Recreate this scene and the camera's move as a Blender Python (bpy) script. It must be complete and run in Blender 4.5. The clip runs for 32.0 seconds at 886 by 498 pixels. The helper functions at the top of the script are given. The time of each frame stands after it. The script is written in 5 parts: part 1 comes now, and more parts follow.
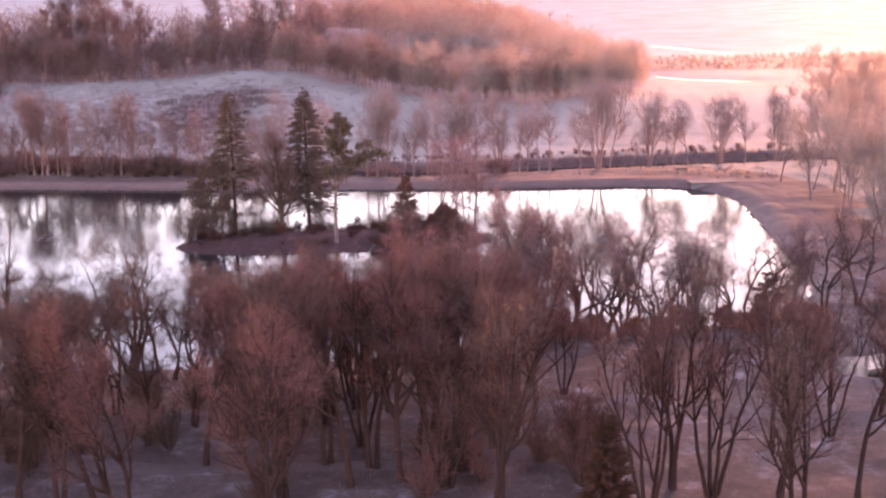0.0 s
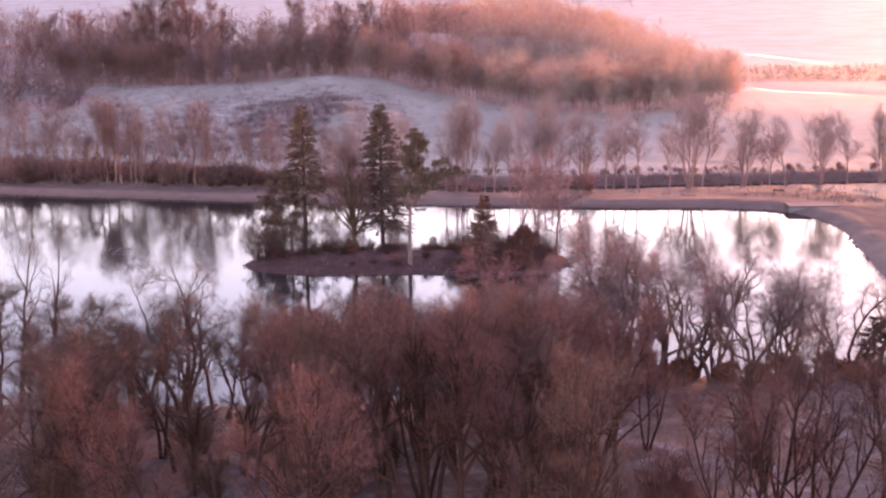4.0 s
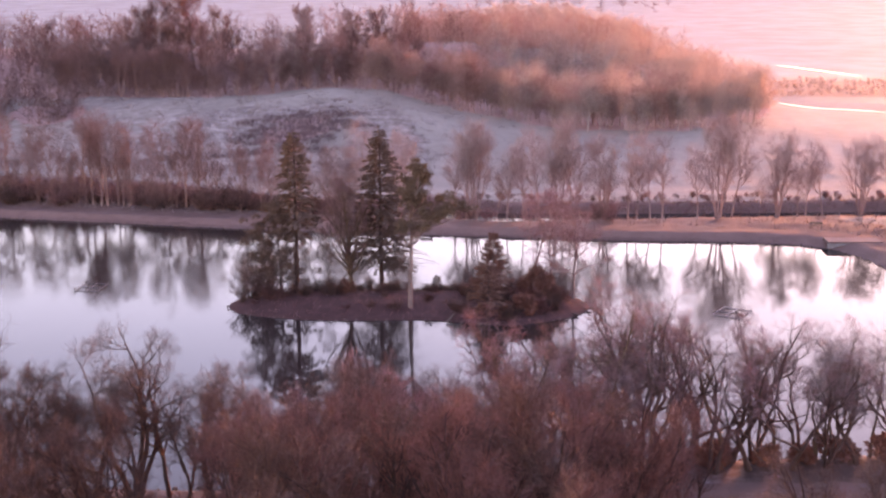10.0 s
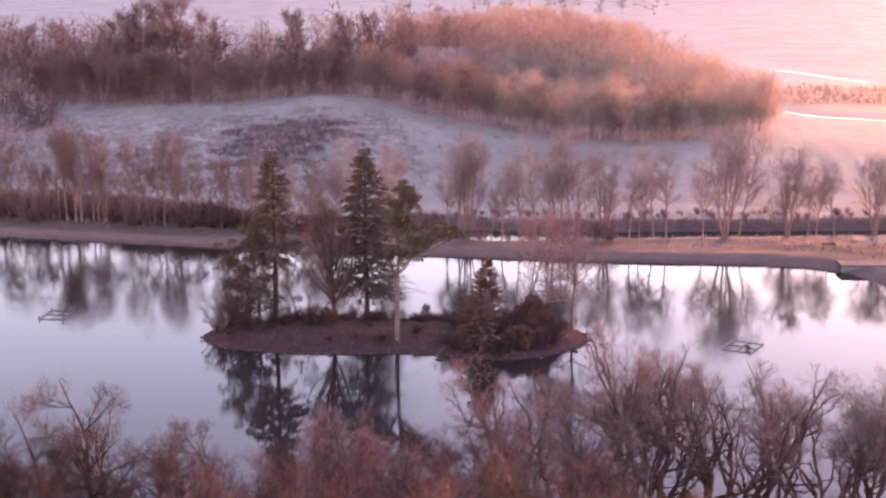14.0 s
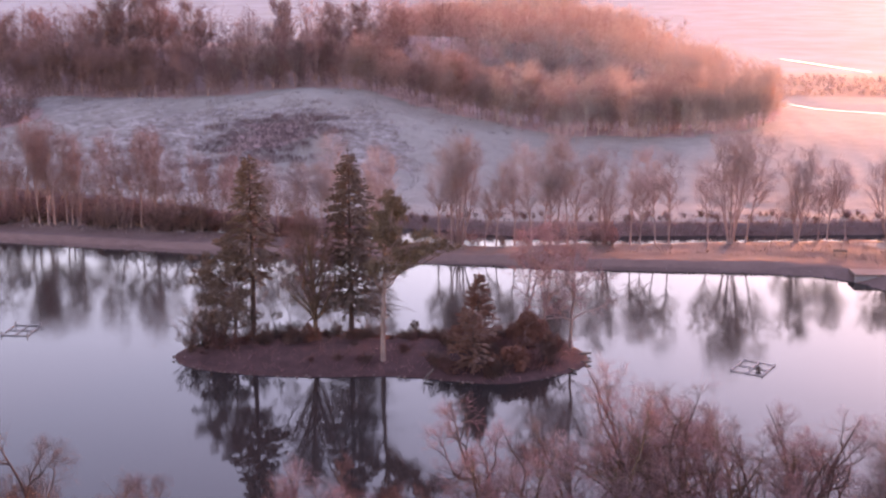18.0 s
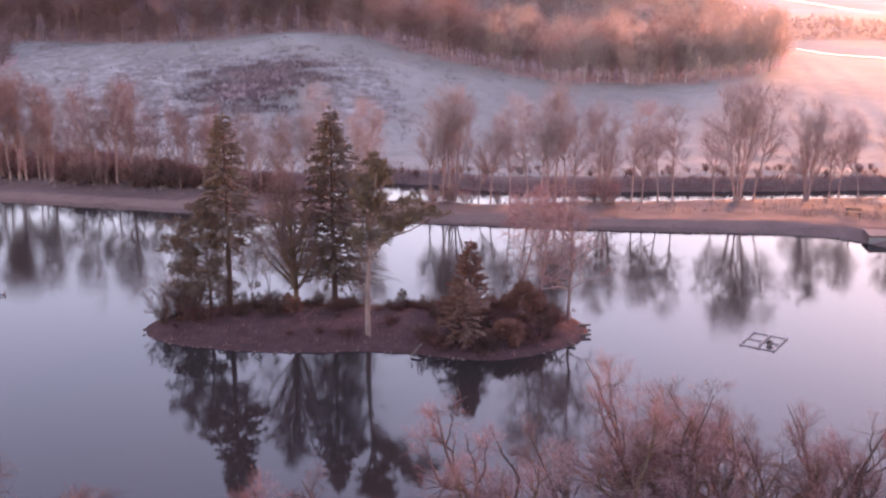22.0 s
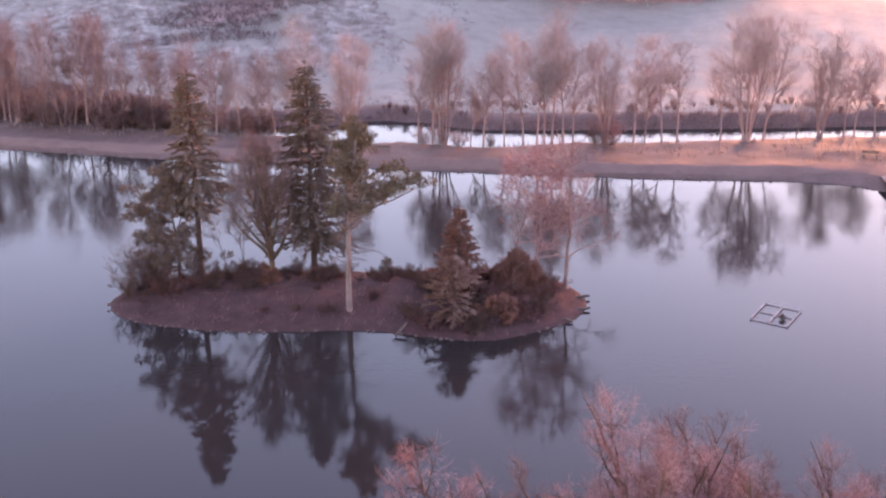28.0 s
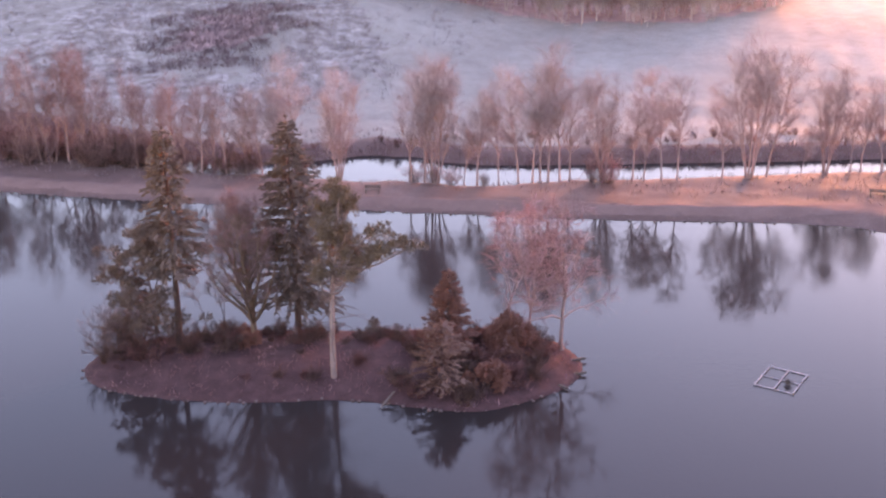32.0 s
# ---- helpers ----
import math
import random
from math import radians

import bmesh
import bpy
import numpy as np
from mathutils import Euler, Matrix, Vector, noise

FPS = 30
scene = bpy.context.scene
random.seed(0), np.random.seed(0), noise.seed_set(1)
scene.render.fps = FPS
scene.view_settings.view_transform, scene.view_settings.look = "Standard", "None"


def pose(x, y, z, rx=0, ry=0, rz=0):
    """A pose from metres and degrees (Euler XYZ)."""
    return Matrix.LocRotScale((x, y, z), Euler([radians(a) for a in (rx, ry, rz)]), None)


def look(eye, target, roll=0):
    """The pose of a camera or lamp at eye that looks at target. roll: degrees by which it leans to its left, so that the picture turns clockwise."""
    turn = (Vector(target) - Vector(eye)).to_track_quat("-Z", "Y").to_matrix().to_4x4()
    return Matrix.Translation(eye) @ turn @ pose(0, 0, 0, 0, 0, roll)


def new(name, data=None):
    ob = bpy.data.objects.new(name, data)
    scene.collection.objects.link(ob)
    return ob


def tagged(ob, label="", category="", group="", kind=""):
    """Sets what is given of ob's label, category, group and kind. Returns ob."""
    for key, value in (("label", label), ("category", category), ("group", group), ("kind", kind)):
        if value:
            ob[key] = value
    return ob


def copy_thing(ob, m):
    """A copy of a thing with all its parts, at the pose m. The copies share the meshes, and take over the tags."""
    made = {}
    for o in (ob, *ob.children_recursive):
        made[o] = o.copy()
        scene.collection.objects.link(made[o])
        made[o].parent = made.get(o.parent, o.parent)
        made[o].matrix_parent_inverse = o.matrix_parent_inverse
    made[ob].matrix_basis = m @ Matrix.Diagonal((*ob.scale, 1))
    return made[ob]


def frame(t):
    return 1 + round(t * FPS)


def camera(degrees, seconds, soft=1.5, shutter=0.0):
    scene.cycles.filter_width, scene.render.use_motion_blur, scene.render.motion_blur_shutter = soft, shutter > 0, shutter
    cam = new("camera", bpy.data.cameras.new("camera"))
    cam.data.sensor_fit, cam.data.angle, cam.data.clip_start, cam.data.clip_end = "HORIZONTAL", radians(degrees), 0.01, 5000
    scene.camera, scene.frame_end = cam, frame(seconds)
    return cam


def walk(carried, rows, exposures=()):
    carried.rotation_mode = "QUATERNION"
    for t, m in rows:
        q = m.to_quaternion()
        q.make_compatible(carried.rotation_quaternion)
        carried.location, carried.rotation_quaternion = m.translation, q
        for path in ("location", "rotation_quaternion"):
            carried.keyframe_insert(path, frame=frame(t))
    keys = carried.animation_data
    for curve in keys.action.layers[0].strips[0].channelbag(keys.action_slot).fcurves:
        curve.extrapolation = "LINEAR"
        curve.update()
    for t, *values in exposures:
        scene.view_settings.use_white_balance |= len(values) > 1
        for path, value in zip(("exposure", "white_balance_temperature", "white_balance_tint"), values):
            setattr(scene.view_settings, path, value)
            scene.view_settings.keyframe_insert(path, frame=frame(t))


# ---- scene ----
cam = camera(38.62, 32.0, 2.3)
# seconds, then metres x, y, z and degrees pitch, roll, yaw
PATH = [
    (0, 10.429, -143.843, 32.816, -13.158, 1.064, -1.092),
    (0.5, 10.470, -143.048, 32.988, -13.152, 0.958, 0.489),
    (1, 10.536, -142.193, 33.146, -13.125, 0.886, 1.807),
    (1.5, 10.635, -141.230, 33.274, -13.120, 0.826, 1.707),
    (2, 10.898, -140.150, 33.367, -13.131, 0.789, 1.747),
    (2.5, 10.873, -139.061, 33.467, -13.123, 0.778, 2.447),
    (4.5, 11.332, -134.694, 33.593, -13.060, 0.607, 2.972),
    (5, 11.422, -133.511, 33.649, -13.046, 0.574, 2.903),
    (5.5, 11.489, -132.313, 33.715, -13.053, 0.535, 2.842),
    (6, 11.547, -131.099, 33.784, -13.036, 0.489, 2.819),
    (6.5, 11.487, -129.915, 33.854, -13.021, 0.443, 3.047),
    (7, 11.542, -128.750, 33.954, -13.004, 0.384, 3.723),
    (7.5, 11.726, -127.664, 34.062, -13.001, 0.363, 4.011),
    (8, 11.780, -126.536, 34.167, -12.988, 0.325, 4.005),
    (8.5, 11.836, -125.394, 34.271, -13.003, 0.289, 3.994),
    (9, 11.889, -124.230, 34.371, -12.996, 0.260, 3.974),
    (9.5, 11.938, -123.068, 34.451, -13.001, 0.227, 3.957),
    (10, 11.953, -121.914, 34.514, -12.998, 0.195, 3.957),
    (10.5, 11.969, -120.757, 34.566, -13.010, 0.157, 3.940),
    (11, 11.970, -119.589, 34.621, -13.000, 0.126, 3.923),
    (11.5, 11.983, -118.419, 34.683, -12.998, 0.101, 3.919),
    (12, 12.013, -117.255, 34.745, -13.001, 0.083, 3.910),
    (12.5, 12.053, -116.109, 34.806, -12.990, 0.066, 3.899),
    (13, 12.077, -114.996, 34.880, -12.996, 0.050, 3.900),
    (13.5, 12.101, -113.898, 34.965, -12.989, 0.035, 3.892),
    (14, 12.101, -112.829, 35.067, -12.993, 0.029, 3.887),
    (14.5, 12.108, -111.761, 35.183, -12.989, 0.017, 3.857),
    (15, 12.102, -110.708, 35.304, -13.011, 0.011, 3.840),
    (15.5, 12.108, -109.645, 35.425, -13.018, 0.003, 3.825),
    (17.5, 12.079, -105.440, 35.758, -13.173, -0.073, 3.735),
    (18, 12.093, -104.434, 35.857, -13.742, -0.063, 3.714),
    (18.5, 12.098, -103.471, 35.968, -13.857, -0.055, 3.697),
    (19, 12.101, -102.532, 36.080, -13.847, -0.046, 3.673),
    (19.5, 12.104, -101.569, 36.162, -13.844, -0.036, 3.656),
    (20, 12.143, -100.553, 36.189, -13.820, -0.034, 3.639),
    (20.5, 12.211, -99.490, 36.158, -13.834, -0.039, 3.637),
    (21, 12.247, -98.445, 36.105, -14.178, -0.043, 3.625),
    (21.5, 12.256, -97.451, 36.078, -15.162, -0.040, 3.621),
    (22, 12.271, -96.495, 36.100, -16.495, -0.038, 3.593),
    (22.5, 12.267, -95.590, 36.174, -17.743, -0.027, 3.562),
    (23, 12.269, -94.732, 36.293, -19.079, -0.011, 3.540),
    (23.5, 12.277, -93.906, 36.445, -20.325, 0.015, 3.514),
    (24, 12.288, -93.079, 36.644, -21.380, 0.040, 3.490),
    (24.5, 12.313, -92.257, 36.895, -21.658, 0.057, 3.483),
    (25, 12.352, -91.444, 37.191, -21.597, 0.070, 3.485),
    (25.5, 12.386, -90.653, 37.493, -21.569, 0.083, 3.486),
    (27.5, 12.547, -87.765, 38.846, -21.373, 0.233, 3.430),
    (28, 12.601, -87.028, 39.201, -21.362, 0.282, 3.434),
    (28.5, 12.673, -86.278, 39.552, -21.380, 0.328, 3.412),
    (29, 12.724, -85.512, 39.904, -21.369, 0.376, 3.406),
    (29.5, 12.785, -84.742, 40.260, -21.426, 0.421, 3.406),
    (30, 12.867, -83.986, 40.630, -21.434, 0.452, 3.407),
    (30.5, 12.965, -83.245, 41.009, -21.483, 0.480, 3.412),
    (31, 13.058, -82.517, 41.402, -21.549, 0.518, 3.426),
    (31.5, 13.165, -81.793, 41.803, -21.614, 0.561, 3.424),
    (32, 13.266, -81.091, 42.219, -21.644, 0.608, 3.426),
]
# seconds, stops, kelvin, tint
LOOK = [(0.0, 4.86, 18600, 74), (9.0, 4.68, 18200, 73), (18.0, 4.66, 17800, 70), (25.0, 4.95, 16900, 63), (32.0, 5.14, 16300, 61)]
walk(cam, [(t, pose(x, y, z, 90 + p, r, w)) for t, x, y, z, p, r, w in PATH], LOOK)

# ---- world, sun and sky ----
SUN_AZ, SUN_EL = 28.0, 3.3        # degrees clockwise from +y, degrees up
world = bpy.data.worlds.new("dawn_sky")
scene.world = world
world.use_nodes = True
wn, wl = world.node_tree.nodes, world.node_tree.links
wn.clear()
sky = wn.new("ShaderNodeTexSky")
sky.sky_type = "NISHITA"
sky.sun_disc = False
sky.sun_elevation, sky.sun_rotation = radians(SUN_EL), radians(SUN_AZ)
sky.altitude, sky.air_density, sky.dust_density, sky.ozone_density = 60, 1.0, 0.3, 3.8
wbg, wout = wn.new("ShaderNodeBackground"), wn.new("ShaderNodeOutputWorld")
wbg.inputs[1].default_value = 0.15
wl.new(sky.outputs[0], wbg.inputs[0])
wl.new(wbg.outputs[0], wout.inputs[0])

sun = new("sun", bpy.data.lights.new("sun", "SUN"))
sun.data.energy, sun.data.angle, sun.data.color = 0.55, radians(24), (1.0, 0.54, 0.34)
sx, sy = math.sin(radians(SUN_AZ)), math.cos(radians(SUN_AZ))
sun.matrix_world = look((sx * 200, sy * 200, 200 * math.tan(radians(SUN_EL))), (0, 0, 0))

# ---- materials ----
def mat_base(name, rough=0.9, spec=0.2):
    m = bpy.data.materials.new(name)
    m.use_nodes = True
    n, l = m.node_tree.nodes, m.node_tree.links
    b = n["Principled BSDF"]
    b.inputs["Roughness"].default_value = rough
    b.inputs["Specular IOR Level"].default_value = spec
    return m, n, l, b


def noise_node(n, l, scale, detail=4.0, rough=0.6, coord=None):
    t = n.new("ShaderNodeTexNoise")
    t.inputs["Scale"].default_value, t.inputs["Detail"].default_value, t.inputs["Roughness"].default_value = scale, detail, rough
    if coord is not None:
        l.new(coord, t.inputs["Vector"])
    return t.outputs["Fac"]


def ramp_node(n, l, fac, stops):
    r = n.new("ShaderNodeValToRGB")
    e = r.color_ramp.elements
    while len(e) < len(stops):
        e.new(0.5)
    for el, (p, c) in zip(e, stops):
        el.position, el.color = p, (*c, 1)
    l.new(fac, r.inputs[0])
    return r.outputs[0]


def mix_node(n, l, fac, a, b, kind="MIX"):
    x = n.new("ShaderNodeMix")
    x.data_type, x.blend_type = "RGBA", kind
    for sock, v in ((x.inputs[0], fac), (x.inputs[6], a), (x.inputs[7], b)):
        if isinstance(v, (int, float)):
            sock.default_value = v
        elif isinstance(v, tuple):
            sock.default_value = (*v, 1)
        else:
            l.new(v, sock)
    return x.outputs[2]


def bump_node(n, l, b, height, strength, dist):
    u = n.new("ShaderNodeBump")
    u.inputs["Strength"].default_value, u.inputs["Distance"].default_value = strength, dist
    l.new(height, u.inputs["Height"])
    l.new(u.outputs[0], b.inputs["Normal"])


def world_coord(n):
    return n.new("ShaderNodeNewGeometry").outputs["Position"]


def surface(name, dark, light, scale=1.0, fine=12.0, rough=0.9, spec=0.2, bump=0.4, dist=0.02, frost=None, frost_amount=0.0, vary=0.25, thin=0.0):
    """Two-scale mottled material, with an optional frost that settles on faces that look up; thin: the share of light that fine rime and twigs pass on."""
    m, n, l, b = mat_base(name, rough, spec)
    co = n.new("ShaderNodeTexCoord").outputs["Object"]
    a = noise_node(n, l, scale, 3.0, 0.6, co)
    f = noise_node(n, l, fine, 5.0, 0.7, co)
    col = ramp_node(n, l, a, [(0.3, dark), (0.7, light)])
    col = mix_node(n, l, 0.45, col, ramp_node(n, l, f, [(0.25, tuple(c * 0.55 for c in dark)), (0.75, tuple(min(1, c * 1.25) for c in light))]))
    rnd = n.new("ShaderNodeObjectInfo").outputs["Random"]
    tone = ramp_node(n, l, rnd, [(0.0, (1 - vary,) * 3), (1.0, (1 + vary * 0.5, 1 + vary * 0.35, 1 + vary * 0.3))])
    col = mix_node(n, l, 1.0, col, tone, "MULTIPLY")
    if frost:
        sep = n.new("ShaderNodeSeparateXYZ")
        l.new(n.new("ShaderNodeNewGeometry").outputs["Normal"], sep.inputs[0])
        up = n.new("ShaderNodeMapRange")
        up.inputs[1].default_value, up.inputs[2].default_value = -0.2, 0.9
        up.inputs[3].default_value, up.inputs[4].default_value = 0.0, frost_amount
        l.new(sep.outputs[2], up.inputs[0])
        col = mix_node(n, l, up.outputs[0], col, frost)
    l.new(col, b.inputs["Base Color"])
    if bump:
        bump_node(n, l, b, f, bump, dist)
    if thin:
        tr, mx = n.new("ShaderNodeBsdfTranslucent"), n.new("ShaderNodeMixShader")
        mx.inputs[0].default_value = thin
        l.new(col, tr.inputs["Color"])
        l.new(b.outputs[0], mx.inputs[1])
        l.new(tr.outputs[0], mx.inputs[2])
        l.new(mx.outputs[0], n["Material Output"].inputs["Surface"])
    return m


FROST = (0.66, 0.64, 0.68)
M_BARK = surface("bark_brown", (0.054, 0.026, 0.022), (0.120, 0.060, 0.051), 1.5, 9.0, 0.95, 0.1, 0.8, 0.03)
# Darker than bark_brown, for the park trees.
M_BARK_DARK = surface("bark_blackish", (0.032, 0.014, 0.013), (0.070, 0.032, 0.029), 1.5, 9.0, 0.95, 0.1, 0.8, 0.03)
M_BARK_ALDER = surface("bark_alder", (0.080, 0.042, 0.028), (0.165, 0.090, 0.062), 1.5, 9.0, 0.95, 0.1, 0.8, 0.03)
# Frost on top; the base is also paled for haze on far trees.
M_BARK_FAR = surface("bark_hazed_frosted", (0.251, 0.125, 0.109), (0.399, 0.212, 0.186), 1.5, 9.0, 0.9, 0.15, 0.6, 0.03, FROST, 0.06)
M_RAFT = surface("bleached_timber", (0.17, 0.135, 0.135), (0.31, 0.26, 0.26), 3.0, 25.0, 0.85, 0.2, 0.5, 0.01, FROST, 0.12)
M_RAFT_DARK = surface("damp_timber", (0.065, 0.048, 0.050), (0.14, 0.110, 0.115), 3.0, 25.0, 0.8, 0.25, 0.5, 0.01, FROST, 0.05)
# Bark of the palest wood edge trees, lightened to stand for haze.
M_BARK_PALE = surface("bark_haze_pale", (0.324, 0.221, 0.187), (0.679, 0.481, 0.422), 2.5, 12.0, 0.85, 0.15, 0.5, 0.02)
M_BARK_PINE = surface("bark_pine", (0.142, 0.084, 0.074), (0.285, 0.173, 0.151), 2.0, 10.0, 0.9, 0.15, 0.8, 0.03)
M_TWIG_RED = surface("twigs_red_brown", (0.138, 0.046, 0.042), (0.250, 0.086, 0.078), 0.5, 3.0, 0.7, 0.3, 0, 0.02, FROST, 0, 0.4, thin=0.3)
M_TWIG_BROWN = surface("twigs_brown", (0.094, 0.038, 0.031), (0.180, 0.075, 0.061), 0.5, 3.0, 0.7, 0.3, 0, 0.02, FROST, 0.02, 0.4, thin=0.3)
M_TWIG_ROSE = surface("twigs_birch_frosted", (0.315, 0.200, 0.190), (0.459, 0.304, 0.290), 0.5, 3.0, 0.7, 0.3, 0, 0.02, FROST, 0.1, 0.3, thin=0.4)
M_TWIG_SHORE = surface("twigs_shore_frosted", (0.255, 0.100, 0.095), (0.460, 0.190, 0.180), 0.5, 3.0, 0.7, 0.3, 0, 0.02, FROST, 0.12, 0.3, thin=0.4)
# Three steps of one twig colour; haze glow painted in from HILL to FAR.
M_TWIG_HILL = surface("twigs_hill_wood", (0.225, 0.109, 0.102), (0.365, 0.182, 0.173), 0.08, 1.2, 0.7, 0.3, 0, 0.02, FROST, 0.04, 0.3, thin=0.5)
M_TWIG_FAR = surface("twigs_haze_pale", (0.545, 0.430, 0.380), (0.700, 0.565, 0.505), 0.08, 1.2, 0.65, 0.4, 0, 0.02, FROST, 0.08, 0.2, thin=0.78)
M_TWIG_MID = surface("twigs_haze_mid", (0.380, 0.250, 0.228), (0.550, 0.372, 0.342), 0.08, 1.2, 0.68, 0.35, 0, 0.02, FROST, 0.06, 0.25, thin=0.7)
M_NEEDLE = surface("needles_spruce", (0.084, 0.042, 0.031), (0.168, 0.086, 0.062), 0.8, 5.0, 0.9, 0.15, 0, 0.02, FROST, 0.03, 0.2)
M_NEEDLE_DARK = surface("needles_dark", (0.036, 0.013, 0.009), (0.085, 0.031, 0.021), 0.8, 5.0, 0.9, 0.1, 0, 0.02, FROST, 0, 0.2)
M_NEEDLE_PINE = surface("needles_pine", (0.074, 0.040, 0.026), (0.156, 0.088, 0.056), 0.8, 5.0, 0.9, 0.15, 0, 0.02, FROST, 0.04, 0.2)
M_NEEDLE_FROST = surface("needles_frosted", (0.121, 0.045, 0.031), (0.237, 0.090, 0.064), 0.8, 5.0, 0.9, 0.15, 0, 0.02, FROST, 0.03, 0.2)
M_EVERGREEN = surface("evergreen_leaf", (0.141, 0.039, 0.027), (0.272, 0.081, 0.055), 1.2, 6.0, 0.8, 0.25, 0, 0.02, FROST, 0.01, 0.3)
M_WOOD = surface("weathered_timber", (0.16, 0.13, 0.12), (0.32, 0.27, 0.25), 3.0, 25.0, 0.85, 0.2, 0.5, 0.01, FROST, 0.2)
M_LOG = surface("wet_log", (0.049, 0.031, 0.027), (0.138, 0.085, 0.070), 3.0, 18.0, 0.7, 0.3, 0.6, 0.02)
M_STONE = surface("shore_stone", (0.081, 0.042, 0.037), (0.194, 0.107, 0.094), 2.0, 14.0, 0.9, 0.2, 0.6, 0.03, FROST, 0.02)
M_CONCRETE = surface("concrete_frosted", (0.137, 0.072, 0.061), (0.228, 0.128, 0.110), 0.6, 8.0, 0.9, 0.2, 0.4, 0.02, FROST, 0.06)
M_REED = surface("dead_grass", (0.150, 0.076, 0.064), (0.285, 0.155, 0.130), 0.6, 4.0, 0.8, 0.2, 0, 0.02, FROST, 0.3, thin=0.3)
M_TUSSOCK = surface("frosted_tussock", (0.201, 0.131, 0.121), (0.383, 0.285, 0.270), 0.25, 3.0, 0.6, 0.4, 0, 0.02, FROST, 0.3, thin=0.4)
M_HEATH = surface("heather", (0.175, 0.085, 0.086), (0.325, 0.165, 0.165), 0.3, 3.0, 0.8, 0.2, 0, 0.02, FROST, 0.10, thin=0.3)
M_SOIL = surface("island_soil", (0.040, 0.0150, 0.0145), (0.110, 0.043, 0.042), 1.1, 7.0, 0.98, 0.1, 0.8, 0.05, FROST, 0)


def ground_material():
    m, n, l, b = mat_base("ground_cover", 0.8, 0.25)
    co = world_coord(n)
    big, mid, fine = noise_node(n, l, 0.05, 4, 0.6, co), noise_node(n, l, 0.45, 6, 0.72, co), noise_node(n, l, 3.0, 6, 0.8, co)
    meadow = ramp_node(n, l, mid, [(0.27, (0.172, 0.124, 0.102)), (0.47, (0.216, 0.171, 0.143)), (0.72, (0.257, 0.212, 0.184))])
    meadow = mix_node(n, l, 0.22, meadow, ramp_node(n, l, fine, [(0.36, (0.097, 0.066, 0.059)), (0.62, (0.299, 0.249, 0.242))]))
    rough_grass = ramp_node(n, l, mid, [(0.25, (0.083, 0.035, 0.031)), (0.55, (0.161, 0.072, 0.062)), (0.8, (0.238, 0.118, 0.102))])
    rough_grass = mix_node(n, l, 0.4, rough_grass, ramp_node(n, l, fine, [(0.3, (0.066, 0.029, 0.025)), (0.75, (0.227, 0.110, 0.093))]))
    litter = ramp_node(n, l, mid, [(0.34, (0.048, 0.020, 0.018)), (0.52, (0.098, 0.045, 0.041)), (0.60, (0.150, 0.104, 0.108)), (0.70, (0.270, 0.220, 0.235))])
    litter = mix_node(n, l, 0.25, litter, ramp_node(n, l, fine, [(0.3, (0.040, 0.020, 0.016)), (0.75, (0.147, 0.078, 0.066))]))
    lump = noise_node(n, l, 0.55, 6, 0.7, co)
    tussock = ramp_node(n, l, lump, [(0.36, (0.117, 0.072, 0.062)), (0.48, (0.180, 0.131, 0.117)), (0.58, (0.262, 0.208, 0.190)), (0.72, (0.361, 0.299, 0.276))])
    heath = ramp_node(n, l, mid, [(0.3, (0.235, 0.112, 0.104)), (0.7, (0.425, 0.220, 0.203))])

    def mask(name):
        a = n.new("ShaderNodeAttribute")
        a.attribute_name = name
        s = n.new("ShaderNodeMath")
        s.operation = "ADD"
        l.new(a.outputs["Fac"], s.inputs[0])
        d = n.new("ShaderNodeMapRange")
        d.inputs[1].default_value, d.inputs[2].default_value, d.inputs[3].default_value, d.inputs[4].default_value = 0, 1, -0.35, 0.35
        l.new(mid, d.inputs[0])
        l.new(d.outputs[0], s.inputs[1])
        r = n.new("ShaderNodeMapRange")
        r.inputs[1].default_value, r.inputs[2].default_value = 0.4, 0.6
        l.new(s.outputs[0], r.inputs[0])
        return r.outputs[0]
    col = mix_node(n, l, mask("rough_grass"), meadow, rough_grass)
    col = mix_node(n, l, mask("tussock"), col, tussock)
    col = mix_node(n, l, mask("litter"), col, litter)
    col = mix_node(n, l, mask("heath"), col, heath)
    # Ground beyond y 215 is darker and bluer than the meadow.
    col = mix_node(n, l, mask("far_blue"), col, mix_node(n, l, big, (0.096, 0.134, 0.152), (0.132, 0.178, 0.202)))
    col = mix_node(n, l, 0.4, col, ramp_node(n, l, big, [(0.38, (0.50, 0.42, 0.41)), (0.60, (1, 1, 1))]), "MULTIPLY")
    l.new(col, b.inputs["Base Color"])
    bump_node(n, l, b, fine, 0.4, 0.06)
    return m


M_GROUND = ground_material()
M_PATH = surface("gravel_path", (0.171, 0.082, 0.072), (0.251, 0.128, 0.112), 0.5, 9.0, 0.95, 0.1, 0.4, 0.02, FROST, 0)

M_TRAIL = surface("trodden_earth", (0.068, 0.034, 0.031), (0.120, 0.062, 0.057), 0.5, 9.0, 0.95, 0.1, 0.4, 0.02, FROST, 0.03)


